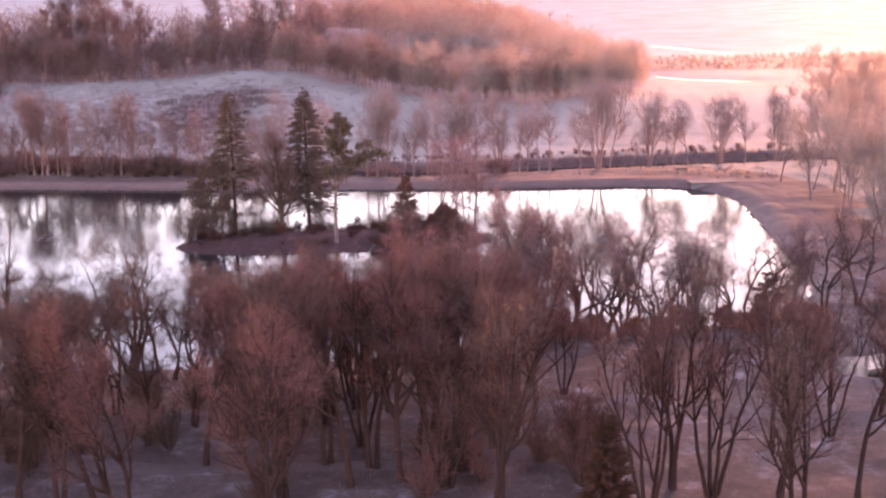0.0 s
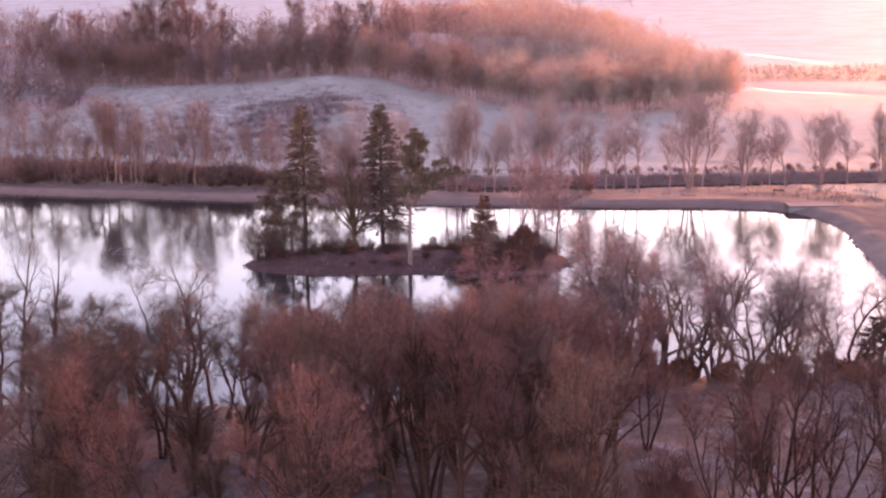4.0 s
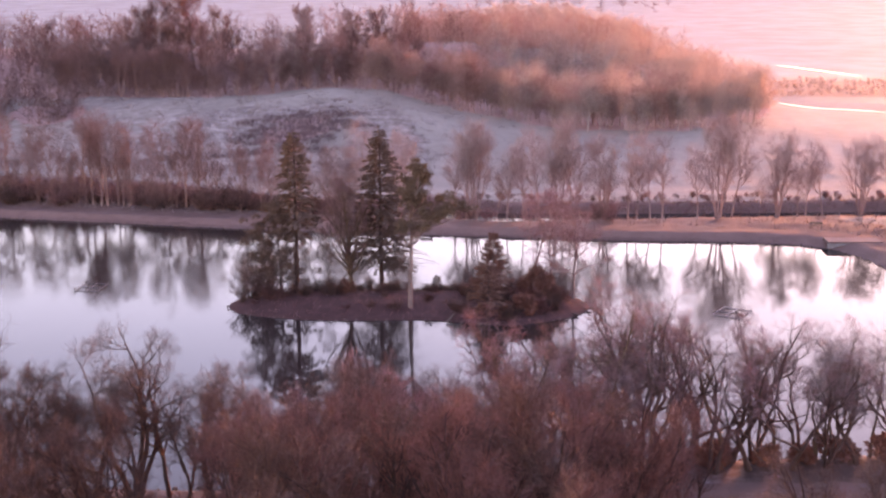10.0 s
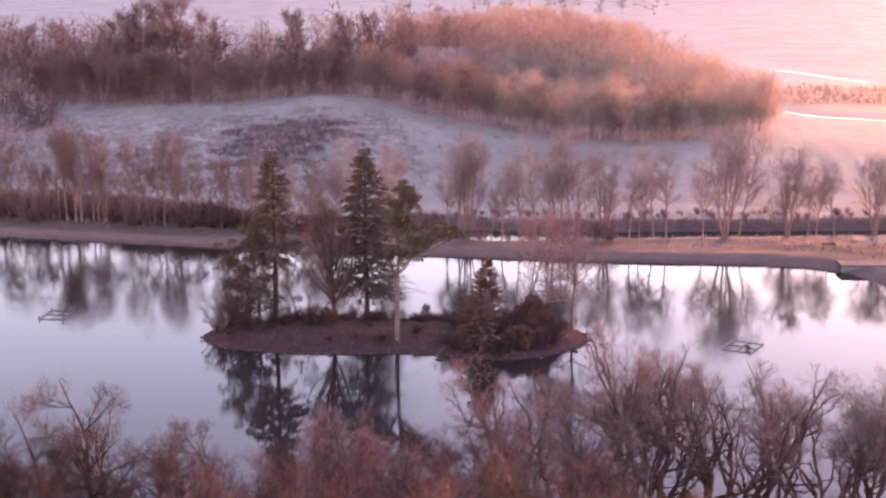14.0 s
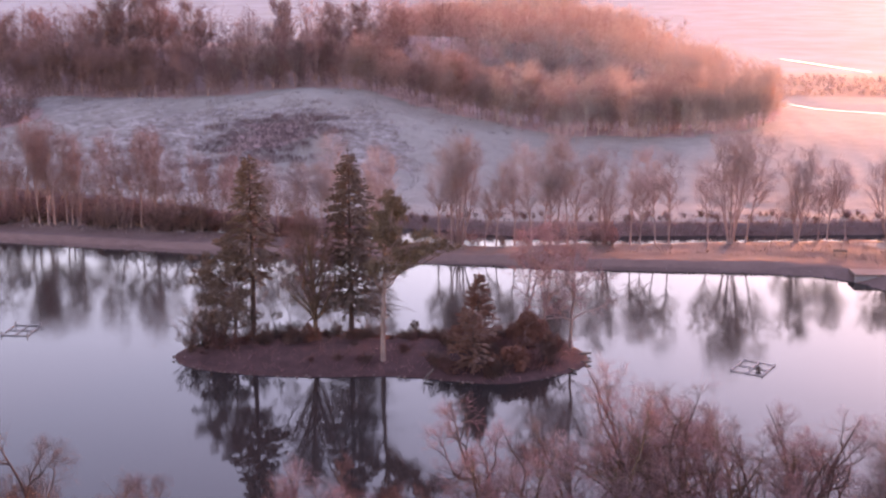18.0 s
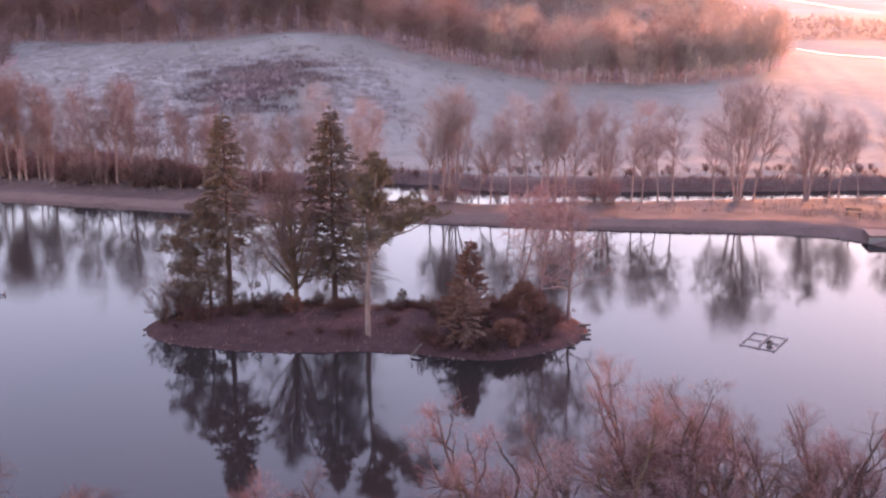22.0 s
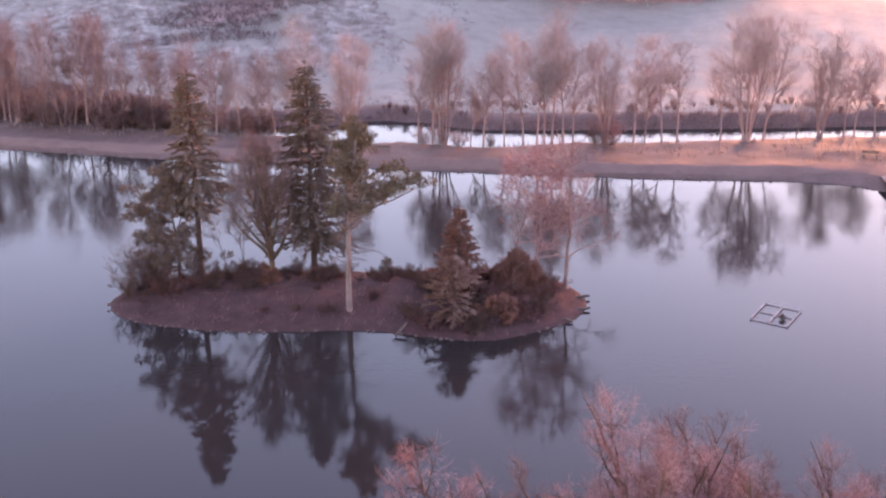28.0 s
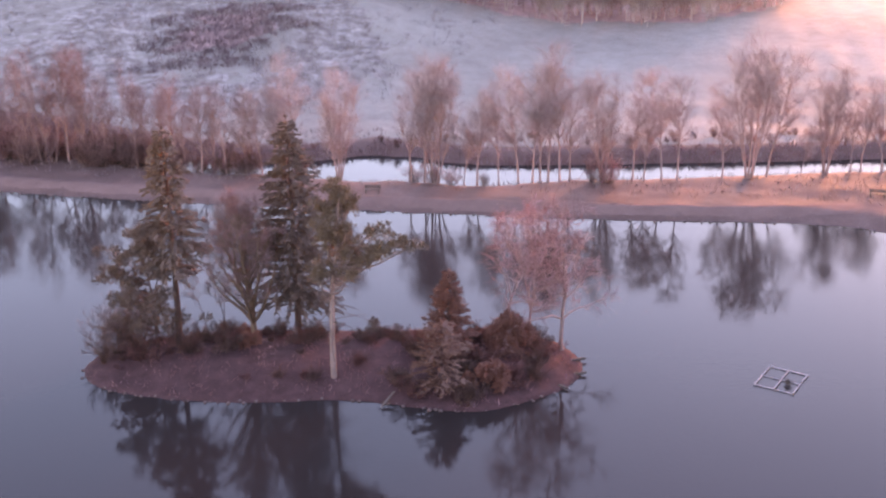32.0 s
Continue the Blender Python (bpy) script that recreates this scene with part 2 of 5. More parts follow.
def water_material(name, ripple):
    m, n, l, b = mat_base(name, 0.025, 0.5)
    b.inputs["Base Color"].default_value = (0.024, 0.0155, 0.0145, 1)
    b.inputs["IOR"].default_value = 1.22
    b.inputs["Specular Tint"].default_value = (0.76, 0.95, 1.0, 1)
    co = world_coord(n)
    mp = n.new("ShaderNodeMapping")
    mp.inputs["Scale"].default_value = (1.0, 1.7, 1.0)
    l.new(co, mp.inputs[0])
    rip = noise_node(n, l, 2.2, 3.0, 0.55, mp.outputs[0])
    patch = noise_node(n, l, 0.055, 2.0, 0.5, co)
    k = n.new("ShaderNodeMapRange")
    k.inputs[1].default_value, k.inputs[2].default_value, k.inputs[3].default_value, k.inputs[4].default_value = 0.42, 0.68, 0.1, 1.0
    l.new(patch, k.inputs[0])
    mul = n.new("ShaderNodeMath")
    mul.operation = "MULTIPLY"
    l.new(rip, mul.inputs[0])
    l.new(k.outputs[0], mul.inputs[1])
    bump_node(n, l, b, mul.outputs[0], ripple, 0.02)
    return m


M_WATER = water_material("pond_water", 0.42)
M_BROOK = water_material("brook_water", 0.5)

# ---- plan ----
POND = [(-118, 47), (-80, 45.5), (-62, 43), (-45, 40.4), (-28, 37.6), (-12, 35.9), (0, 34.9), (12, 33.8), (28, 32.9), (39, 32.8), (44, 32.0), (47.3, 30.6),
        (50.2, 27.0), (51.7, 23), (52.2, 17), (51.4, 6), (50.4, -6), (49.2, -22), (46.5, -30), (42, -35), (36, -36.2), (27, -37.6), (22, -37.2), (15, -40.0), (5, -43.5),
        (-6, -44.8), (-25, -45.2), (-50, -46), (-75, -45), (-118, -40)]
ISLE = [(-18.7, 0.2), (-17.6, -1.9), (-15.2, -3.3), (-10.9, -4.2), (-6.8, -4.5), (-2.9, -4.2), (0.9, -3.6), (4.1, -4.1), (6.9, -4.8), (10.8, -5.2), (13.5, -3.8), (16.5, -1.8),
        (18.0, 0.5), (18.2, 3.0), (16.9, 5.6), (15.0, 7.1), (11.7, 8.0), (6, 7.9), (-0.5, 7.4), (-7.7, 7.4), (-12.4, 6.6), (-16.4, 4.6), (-18.2, 2.4)]
BROOK = [(-118, 66, 1.5), (-60, 63, 1.5), (-42, 59.5, 1.4), (-30, 53, 1.8), (-22, 49.4, 2.5), (-18, 48.9, 2.9), (-15, 48.7, 2.3), (-10, 48.6, 2.9), (-6, 48.6, 4.0), (-3, 48.9, 5.0), (0.5, 49.2, 4.3), (4, 47.8, 3.9), (9, 46.8, 3.8), (18, 48.0, 2.9), (30, 48.9, 3.0), (43, 50.6, 2.3), (56, 51.8, 2.5), (80, 54, 2.6), (130, 58, 2.8)]


def ease(t):
    t = np.clip(t, 0, 1)
    return t * t * (3 - 2 * t)


def smooth_ring(pts, times=2):
    p = np.array(pts, float)
    for _ in range(times):
        q = np.roll(p, -1, 0)
        p = np.stack([0.75 * p + 0.25 * q, 0.25 * p + 0.75 * q], 1).reshape(-1, p.shape[1])
    return p


def ring_distance(x, y, ring):
    """Distance to a closed outline, negative inside."""
    best = np.full(x.shape, 1e9)
    inside = np.zeros(x.shape, bool)
    for (ax, ay), (bx, by) in zip(ring, np.roll(ring, -1, 0)):
        dx, dy = bx - ax, by - ay
        t = np.clip(((x - ax) * dx + (y - ay) * dy) / (dx * dx + dy * dy + 1e-12), 0, 1)
        best = np.minimum(best, np.hypot(x - ax - t * dx, y - ay - t * dy))
        if dy != 0:
            inside ^= ((ay > y) != (by > y)) & (x < dx * (y - ay) / dy + ax)
    return np.where(inside, -best, best)


def line_distance(x, y, line):
    """Distance past the edge of a band along an open line of (x, y, half width)."""
    best = np.full(x.shape, 1e9)
    for (ax, ay, aw), (bx, by, bw) in zip(line[:-1], line[1:]):
        dx, dy = bx - ax, by - ay
        t = np.clip(((x - ax) * dx + (y - ay) * dy) / (dx * dx + dy * dy), 0, 1)
        best = np.minimum(best, np.hypot(x - ax - t * dx, y - ay - t * dy) - aw - t * (bw - aw))
    return best


def wobble(x, y, size, seed):
    """Cheap smooth noise from a few sines."""
    r = np.random.RandomState(seed)
    out = np.zeros(np.shape(x))
    for i in range(6):
        a, s, ph = r.uniform(0, 6.283), (1.0 + 0.45 * i) * 6.283 / size, r.uniform(0, 6.283)
        out = out + np.sin((x * math.cos(a) + y * math.sin(a)) * s + ph) / (1 + 0.45 * i)
    return out / 2.5


POND_RING, ISLE_RING = smooth_ring(POND), smooth_ring(ISLE)
SIDE_POOL = smooth_ring([(41.5, -48.6), (45, -47.0), (52, -46.4), (62, -47), (64, -51), (56, -53.5), (47, -52.5), (42.5, -50.6)])
BROOK_LEVEL = -0.35
FAR_STREAMS = [[(66, 158, 0.1), (69.2, 151.5, 0.34), (73, 148, 0.22), (79, 145.5, 0.32), (85, 141.5, 0.14), (90, 139, 0.05)], [(88, 283, 0.15), (91, 277, 0.4), (97, 263, 0.6), (103, 249, 0.4), (107, 243, 0.15)]]
FAR_LEVELS = (3.3, 1.3)


def hill_rise(x):
    return np.interp(x, [-120, -75, -50, -38, -28, -18, -10, 0, 9, 18, 40, 70], [5.2, 5.0, 5.2, 5.9, 6.4, 6.1, 5.2, 3.7, 2.3, 1.2, 0.8, 0.6])


def wood_front(x):
    """The y of the wood's lower edge."""
    return np.interp(x, [-120, -75, -50, -28, -12, 0, 18, 40, 50, 57, 62, 66], [122, 121, 118, 128, 120, 112, 107, 109, 117, 128, 142, 190]) + 1.5 * wobble(x, 0 * x, 26, 91)


def ground_height(x, y):
    x, y = np.asarray(x, float), np.asarray(y, float)
    far = 2.2 * ease((y - 56) / 60) + hill_rise(x) * ease((y - 60) / 58)
    begin = np.interp(x, [-24, -8, 8, 45], [2, 14, 34, 26])
    far = far + np.interp(x, [-60, -24, 0, 14, 45], [6.5, 7.0, 9.5, 10.5, 8.0]) * ease((y - wood_front(x) - begin) / 40) * ease((64 - x) / 36)
    far = far * (1 - ease((y - 150) / 150)) + 0.6 * ease((y - 58) / 30) * wobble(x, y, 38, 3) * (1 - ease((y - 112) / 40)) * ease((12 - x) / 24) * ease((y - 66) / 20)
    far = far + 14 * ease((y - 500) / 900) * (0.6 + 0.4 * wobble(x, y, 900, 8))
    far = far + 11 * np.exp(-((x - 12) / 42) ** 2 - ((y - 292) / 34) ** 2)
    base = 0.75 + 0.12 * wobble(x, y, 9, 5) + 0.25 * wobble(x, y, 31, 6) * ease((-50 - y) / 20)
    land = base + far
    d = ring_distance(x, y, POND_RING)
    rim = 0.06 * wobble(x, y, 2.3, 11)
    z = np.where(d > 0, rim + 0.12 + (land - 0.12) * ease((d - 0.1) / 2.4), np.maximum(-1.3, d * 0.5 - 0.02))
    b = line_distance(x, y, BROOK)
    z = np.where(b < 3.0, np.minimum(z, BROOK_LEVEL - 0.25 + (z - BROOK_LEVEL + 0.25) * ease((b + 0.6) / 3.2)), z)
    s = ring_distance(x, y, SIDE_POOL)
    z = np.where(s < 1.6, np.minimum(z, 0.25 + (z - 0.25) * ease((s + 0.4) / 2.0)), z)
    for line, level in zip(FAR_STREAMS, FAR_LEVELS):
        f = line_distance(x, y, line)
        z = np.where(f < 6, level - 0.4 + (z - level + 0.4) * ease((f - 0.3) / 5.5), z)
    return z


def island_height(x, y):
    d = -ring_distance(x, y, ISLE_RING)
    return -0.5 + 0.68 * ease((d + 0.35) / 0.6) + 0.75 * ease(d / 4.5) + 0.05 * wobble(x, y, 1.7, 21) * ease(d / 1.0) + 0.1 * wobble(x, y, 6, 22) * ease(d / 2.0)


# ---- mesh helpers ----
def mesh_object(name, verts, faces, material, parent=None, smooth=False):
    """One mesh object from arrays; faces all triangles or all quads."""
    verts, faces = np.asarray(verts, np.float32), np.asarray(faces, np.int32)
    me = bpy.data.meshes.new(name)
    me.vertices.add(len(verts))
    me.vertices.foreach_set("co", verts.ravel())
    k = faces.shape[1]
    me.loops.add(faces.size)
    me.loops.foreach_set("vertex_index", faces.ravel())
    me.polygons.add(len(faces))
    me.polygons.foreach_set("loop_start", np.arange(0, faces.size, k, dtype=np.int32))
    me.polygons.foreach_set("use_smooth", np.full(len(faces), smooth))
    me.update(calc_edges=True)
    me.validate()
    me.materials.append(material)
    ob = new(name, me)
    if parent is not None:
        ob.parent = parent
    return ob


def part(name, bm, material, parent, label=""):
    me = bpy.data.meshes.new(name)
    bm.to_mesh(me)
    bm.free()
    me.materials.append(material)
    ob = new(name, me)
    ob.parent = parent
    return tagged(ob, label)


def join_arrays(pieces):
    vs, fs, n = [], [], 0
    for v, f in pieces:
        if len(v):
            vs.append(v)
            fs.append(f + n)
            n += len(v)
    return np.concatenate(vs), np.concatenate(fs)


def tubes(p, r, sides=3):
    """Tapered tubes along m lines of k points: p is (m, k, 3), r is (m, k)."""
    m, k, _ = p.shape
    t = np.gradient(p, axis=1)
    t /= np.linalg.norm(t, axis=2, keepdims=True) + 1e-9
    ref = np.where(np.abs(t[:, :1, 2:3]) > 0.9, np.array([1.0, 0, 0]), np.array([0, 0, 1.0]))
    u = np.cross(t, np.broadcast_to(ref, t.shape))
    u /= np.linalg.norm(u, axis=2, keepdims=True) + 1e-9
    v = np.cross(t, u)
    a = np.arange(sides) * 6.28318 / sides
    ring = u[:, :, None] * np.cos(a)[None, None, :, None] + v[:, :, None] * np.sin(a)[None, None, :, None]
    verts = (p[:, :, None] + ring * r[:, :, None, None]).reshape(-1, 3)
    i = np.arange(m)[:, None, None] * k * sides + np.arange(k - 1)[None, :, None] * sides
    j, j2 = np.arange(sides)[None, None, :], (np.arange(sides)[None, None, :] + 1) % sides
    faces = np.stack([i + j, i + j2, i + sides + j2, i + sides + j], -1).reshape(-1, 4)
    return verts, faces


def grow(rs, start, way, length, k, bend=0.0, jitter=0.12, droop=0.0):
    """m lines of k points that grow from start along way; bend turns them up, droop down at the ends."""
    m = len(start)
    p = np.zeros((m, k, 3))
    p[:, 0] = start
    d = way / (np.linalg.norm(way, axis=1, keepdims=True) + 1e-9)
    for i in range(1, k):
        d = d + rs.normal(0, jitter, (m, 3))
        d[:, 2] += bend - droop * i / k
        d /= np.linalg.norm(d, axis=1, keepdims=True) + 1e-9
        p[:, i] = p[:, i - 1] + d * (length / (k - 1))[:, None]
    return p


def branch_off(rs, lines, radii, count, lo, hi, angle, spread=0.3):
    """Starts, directions and local radii of count children a line, between lo and hi of its length."""
    m, k, _ = lines.shape
    i = np.repeat(np.arange(m), count)
    u = rs.uniform(lo, hi, len(i)) * (k - 1)
    a = np.minimum(u.astype(int), k - 2)
    f = (u - a)[:, None]
    at = lines[i, a] * (1 - f) + lines[i, a + 1] * f
    along = lines[i, a + 1] - lines[i, a]
    along /= np.linalg.norm(along, axis=1, keepdims=True) + 1e-9
    side = np.cross(along, rs.normal(0, 1, (len(i), 3)))
    side /= np.linalg.norm(side, axis=1, keepdims=True) + 1e-9
    th = np.radians(angle) * (1 + rs.uniform(-spread, spread, len(i)))[:, None]
    return at, along * np.cos(th) + side * np.sin(th), radii[i, a] * (1 - f[:, 0]) + radii[i, a + 1] * f[:, 0], u / (k - 1), i


def tree_shape(seed, height, stems=1, fan=0.15, crown_from=0.25, limbs=16, limb_len=0.36, limb_angle=48, limb_bend=0.10, subs=7, twigs=8, twig_len=0.9, girth=0.016,
               twig_r=0.013, droop=0.0, jitter=0.10, sub_r=0.010, limb_r=0.015):
    """Arrays for a bare broadleaf tree at the origin: trunk, one set a bough, branches, and the crown's twigs."""
    rs = np.random.RandomState(seed)
    ang = rs.uniform(0, 6.283) + np.arange(stems) * 6.283 / stems
    lean = fan * rs.uniform(0.6, 1.3, stems) if stems > 1 else np.array([fan * 0.3])
    way = np.stack([np.cos(ang) * lean, np.sin(ang) * lean, np.ones(stems)], 1)
    foot = np.stack([np.cos(ang), np.sin(ang), np.zeros(stems)], 1) * (0.018 * height if stems > 1 else 0)
    foot[:, 2] = -0.35
    ln = height * rs.uniform(0.82, 1.0, stems)
    ln[0] = height
    trunk = grow(rs, foot, way, ln + 0.35, 10, 0.05, jitter * 0.55)
    s = np.linspace(0, 1, 10)
    tr = (girth * height / math.sqrt(stems)) * (1 - 0.93 * s ** 0.85)[None] * np.ones((stems, 1))
    tr[:, 0] *= 1.5
    per = max(3, limbs // stems)
    at, d, r0, u, i = branch_off(rs, trunk, tr, per, crown_from, 0.97, limb_angle)
    length = height * limb_len * (1.12 - 0.8 * u) * rs.uniform(0.7, 1.2, len(u)) + 0.4
    limb = grow(rs, at, d, length, 7, limb_bend, jitter * 1.3, droop * 0.3)
    lr = np.minimum(r0 * 0.66, limb_r * length + 0.014)[:, None] * (1 - 0.85 * np.linspace(0, 1, 7))[None]
    wood = [tubes(trunk, tr, 7)]
    boughs = [tubes(limb[j:j + 1], lr[j:j + 1], 5) for j in range(len(limb))]
    at, d, r1, u, i = branch_off(rs, np.concatenate([limb, trunk[:, 3:]], 0), np.concatenate([lr, tr[:, 3:]], 0), subs, 0.25, 1.0, 42)
    length = height * 0.115 * (1.15 - 0.5 * u) * rs.uniform(0.6, 1.3, len(u)) + 0.25
    sub = grow(rs, at, d, length, 4, 0.10, jitter * 1.4, droop)
    sr = np.minimum(r1 * 0.7, 0.011 * length + sub_r)[:, None] * (1 - 0.7 * np.linspace(0, 1, 4))[None]
    crown = []
    at, d, r2, u, i = branch_off(rs, sub, sr, twigs, 0.15, 1.0, 38, 0.6)
    length = twig_len * rs.uniform(0.5, 1.3, len(u))
    k = 3 if droop else 2
    tw = grow(rs, at, d, length, k, 0.06, 0.16, droop * 2.2)
    wr = np.full(len(u), twig_r)[:, None] * np.linspace(1.0, 0.35, k)[None]
    crown.append(tubes(tw, wr, 3))
    return join_arrays(wood), boughs, tubes(sub, sr, 3), join_arrays(crown)


def bare_tree(name, seed, bark, twig, label, category="tree", group="", split=False, **shape):
    wood, boughs, branches, crown = tree_shape(seed, **shape)
    root = new(name)
    if split:
        per = len(wood[0]) // shape.get("stems", 1)
        trunk = mesh_object("trunk", wood[0][:per], wood[1][:len(wood[1]) // shape.get("stems", 1)], bark, root, True)
        for k in range(1, shape.get("stems", 1)):
            mesh_object("stem", wood[0][per * k:per * k + per], wood[1][:len(wood[1]) // shape["stems"]], bark, trunk, True)
        for b in boughs:
            mesh_object("bough", *b, bark, trunk, True)
        tagged(mesh_object("branchwork", *branches, bark, root, True), kind="stuff")
    else:
        mesh_object("trunk", *join_arrays([wood, *boughs]), bark, root, True)
        crown = join_arrays([branches, crown])
    mesh_object("crown", *crown, twig, root, False)
    return tagged(root, label, category, group)


def forked_shape(seed, height, stems=1, fan=0.2, foot=0.26, boughs=7, spread=46, reach=0.62, wave=0.20, sweep=0.10, girth=0.017, subs=6, twigs=6, fine=3, twig_r=0.006):
    """A bare tree with sinuous stems and long upswept boughs that run into the crown: the trunk, one mesh a bough, and the crown's twigs."""
    rs = np.random.RandomState(seed)
    ang = rs.uniform(0, 6.283) + np.arange(stems) * 6.283 / stems
    lean = fan * rs.uniform(0.6, 1.3, stems)
    start = np.stack([np.cos(ang), np.sin(ang), 0 * ang], 1) * (0.016 * height if stems > 1 else 0.0)
    start[:, 2] = -0.35
    ln = height * rs.uniform(0.80, 1.0, stems) + 0.35
    ln[0] = height + 0.35
    stem = grow(rs, start, np.stack([np.cos(ang) * lean, np.sin(ang) * lean, np.ones(stems)], 1), ln, 12, 0.05, wave * 0.6)
    sr = girth * height / stems ** 0.4 * (1 - 0.90 * np.linspace(0, 1, 12) ** 1.05)[None] * np.ones((stems, 1))
    sr[:, 0] *= 1.35
    at, d, r, u, i = branch_off(rs, stem, sr, boughs, foot, 0.92, spread, 0.25)
    ln = height * (reach * (1 - u) + 0.11) * rs.uniform(0.75, 1.15, len(u))
    limb = grow(rs, at, d, ln, 9, sweep, wave)
    lr = np.minimum(r * 0.75, 0.028 * ln + 0.014)[:, None] * (1 - 0.80 * np.linspace(0, 1, 9) ** 1.05)[None]
    both, rad = [limb, stem[:, 3:]], [lr, sr[:, 3:]]
    at, d, r, u, i = branch_off(rs, np.concatenate(both), np.concatenate(rad), subs, 0.22, 1.0, 38, 0.4)
    ln = height * 0.13 * (1.15 - 0.6 * u) * rs.uniform(0.6, 1.3, len(u))
    sub = grow(rs, at, d, ln, 5, sweep * 0.6, wave * 0.8)
    br = np.minimum(r * 0.75, 0.016 * ln + 0.015)[:, None] * (1 - 0.72 * np.linspace(0, 1, 5))[None]
    at, d, r, u, i = branch_off(rs, sub, br, twigs, 0.15, 1.0, 42, 0.5)
    tw = grow(rs, at, d, height * 0.058 * (1.2 - 0.5 * u) * rs.uniform(0.6, 1.3, len(u)), 4, sweep * 0.5, 0.24)
    wr = np.full((len(u), 1), twig_r * 1.3) * np.array([[1, 0.8, 0.6, 0.4]])
    at, d, r, u, i = branch_off(rs, tw, wr, fine, 0.25, 1.0, 38, 0.5)
    fi = grow(rs, at, d, height * 0.034 * rs.uniform(0.6, 1.3, len(u)), 2, sweep * 0.4, 0.09)
    crown = join_arrays([tubes(tw, wr, 3), tubes(fi, np.full((len(u), 1), twig_r) * np.array([[1, 0.45]]), 3)])
    return tubes(stem, sr, 7), [tubes(limb[j:j + 1], lr[j:j + 1], 5) for j in range(len(limb))], tubes(sub, br, 3), crown


def forked_tree(name, seed, bark, twig, label, category="tree", group="", **shape):
    wood, boughs, branches, crown = forked_shape(seed, **shape)
    root = new(name)
    count = shape.get("stems", 1)
    per, faces = len(wood[0]) // count, wood[1][:len(wood[1]) // count]
    trunk = mesh_object("trunk", wood[0][:per], faces, bark, root, True)
    for k in range(1, count):
        mesh_object("stem", wood[0][per * k:per * k + per], faces, bark, trunk, True)
    for b in boughs:
        mesh_object("bough", *b, bark, trunk, True)
    tagged(mesh_object("branchwork", *branches, bark, root, True), kind="stuff")
    mesh_object("crown", *crown, twig, root, False)
    return tagged(root, label, category, group)


def tufts(rs, at, way, length, width):
    """Needle sprays: slim three-sided spindles, one a point."""
    p = grow(rs, at, way, length, 3, 0.0, 0.10)
    r = width[:, None] * np.array([0.35, 1.0, 0.12])[None]
    return tubes(p, r, 3)


def conifer_shape(seed, height, radius, base=0.12, whorls=24, per=7, droop=0.25, tuft=0.34, fill=12, taper=0.9, girth=0.013, bare_low=0.0, gaps=0.15):
    rs = np.random.RandomState(seed)
    trunk = grow(rs, np.array([[0, 0, -0.35]]), np.array([[0.01, 0.01, 1.0]]), np.array([height + 0.35]), 9, 0.06, 0.012)
    tr = girth * height * (1 - 0.94 * np.linspace(0, 1, 9))[None]
    n = whorls * per
    u = base + (0.985 - base) * (np.repeat(np.arange(whorls), per) + rs.uniform(-0.4, 0.4, n)) / whorls
    u = np.clip(u, base, 0.985)
    keep = rs.uniform(0, 1, n) > gaps
    u = u[keep]
    n = len(u)
    a = rs.uniform(0, 6.283, n)
    q = u * 8
    i = np.minimum(q.astype(int), 7)
    at = trunk[0, i] * (1 - (q - i))[:, None] + trunk[0, i + 1] * (q - i)[:, None]
    rel = (u - base) / (1 - base)
    reach = radius * (1 - rel) ** taper * rs.uniform(0.65, 1.15, n) + 0.12
    reach *= np.where(rel < 0.12, 0.75, 1.0)
    up = 0.25 + 0.5 * rel
    br = grow(rs, at, np.stack([np.cos(a), np.sin(a), up * 0.6], 1), reach, 5, 0.0, 0.05, droop)
    brr = (0.008 * reach + 0.008)[:, None] * (1 - 0.8 * np.linspace(0, 1, 5))[None]
    wood = join_arrays([tubes(trunk, tr, 7), tubes(br, brr, 3)])
    leafy = rs.uniform(0, 1, n) > bare_low * (1 - rel) ** 2
    br, brr, reach = br[leafy], brr[leafy], reach[leafy]
    crown = []
    cnt = np.maximum(3, (fill * reach / radius).astype(int) + 3)
    idx = np.repeat(np.arange(len(br)), cnt)
    w = rs.uniform(0.18, 1.0, len(idx)) * 4
    j = np.minimum(w.astype(int), 3)
    f = (w - j)[:, None]
    p = br[idx, j] * (1 - f) + br[idx, j + 1] * f
    d = br[idx, j + 1] - br[idx, j]
    d /= np.linalg.norm(d, axis=1, keepdims=True) + 1e-9
    side = np.stack([-d[:, 1], d[:, 0], np.zeros(len(d))], 1) * rs.choice([-1, 1], len(d))[:, None]
    d = d * 0.8 + side * rs.uniform(0.1, 0.9, len(d))[:, None] + rs.normal(0, 0.22, d.shape) + np.array([0, 0, -0.12])
    crown.append(tufts(rs, p, d, tuft * rs.uniform(0.7, 1.5, len(d)), tuft * rs.uniform(0.13, 0.24, len(d))))
    top = trunk[:, -2:][0]
    k = 14
    p = top[0] + (top[1] - top[0]) * rs.uniform(0, 1, (k, 1))
    crown.append(tufts(rs, p, np.stack([rs.normal(0, 0.5, k), rs.normal(0, 0.5, k), np.full(k, 0.8)], 1), np.full(k, tuft * 0.8), np.full(k, tuft * 0.14)))
    return wood, join_arrays(crown)


def conifer(name, seed, bark, needle, label, group="", **shape):
    wood, crown = conifer_shape(seed, **shape)
    root = new(name)
    mesh_object("trunk", *wood, bark, root, True)
    mesh_object("crown", *crown, needle, root, False)
    return tagged(root, label, "tree", group)


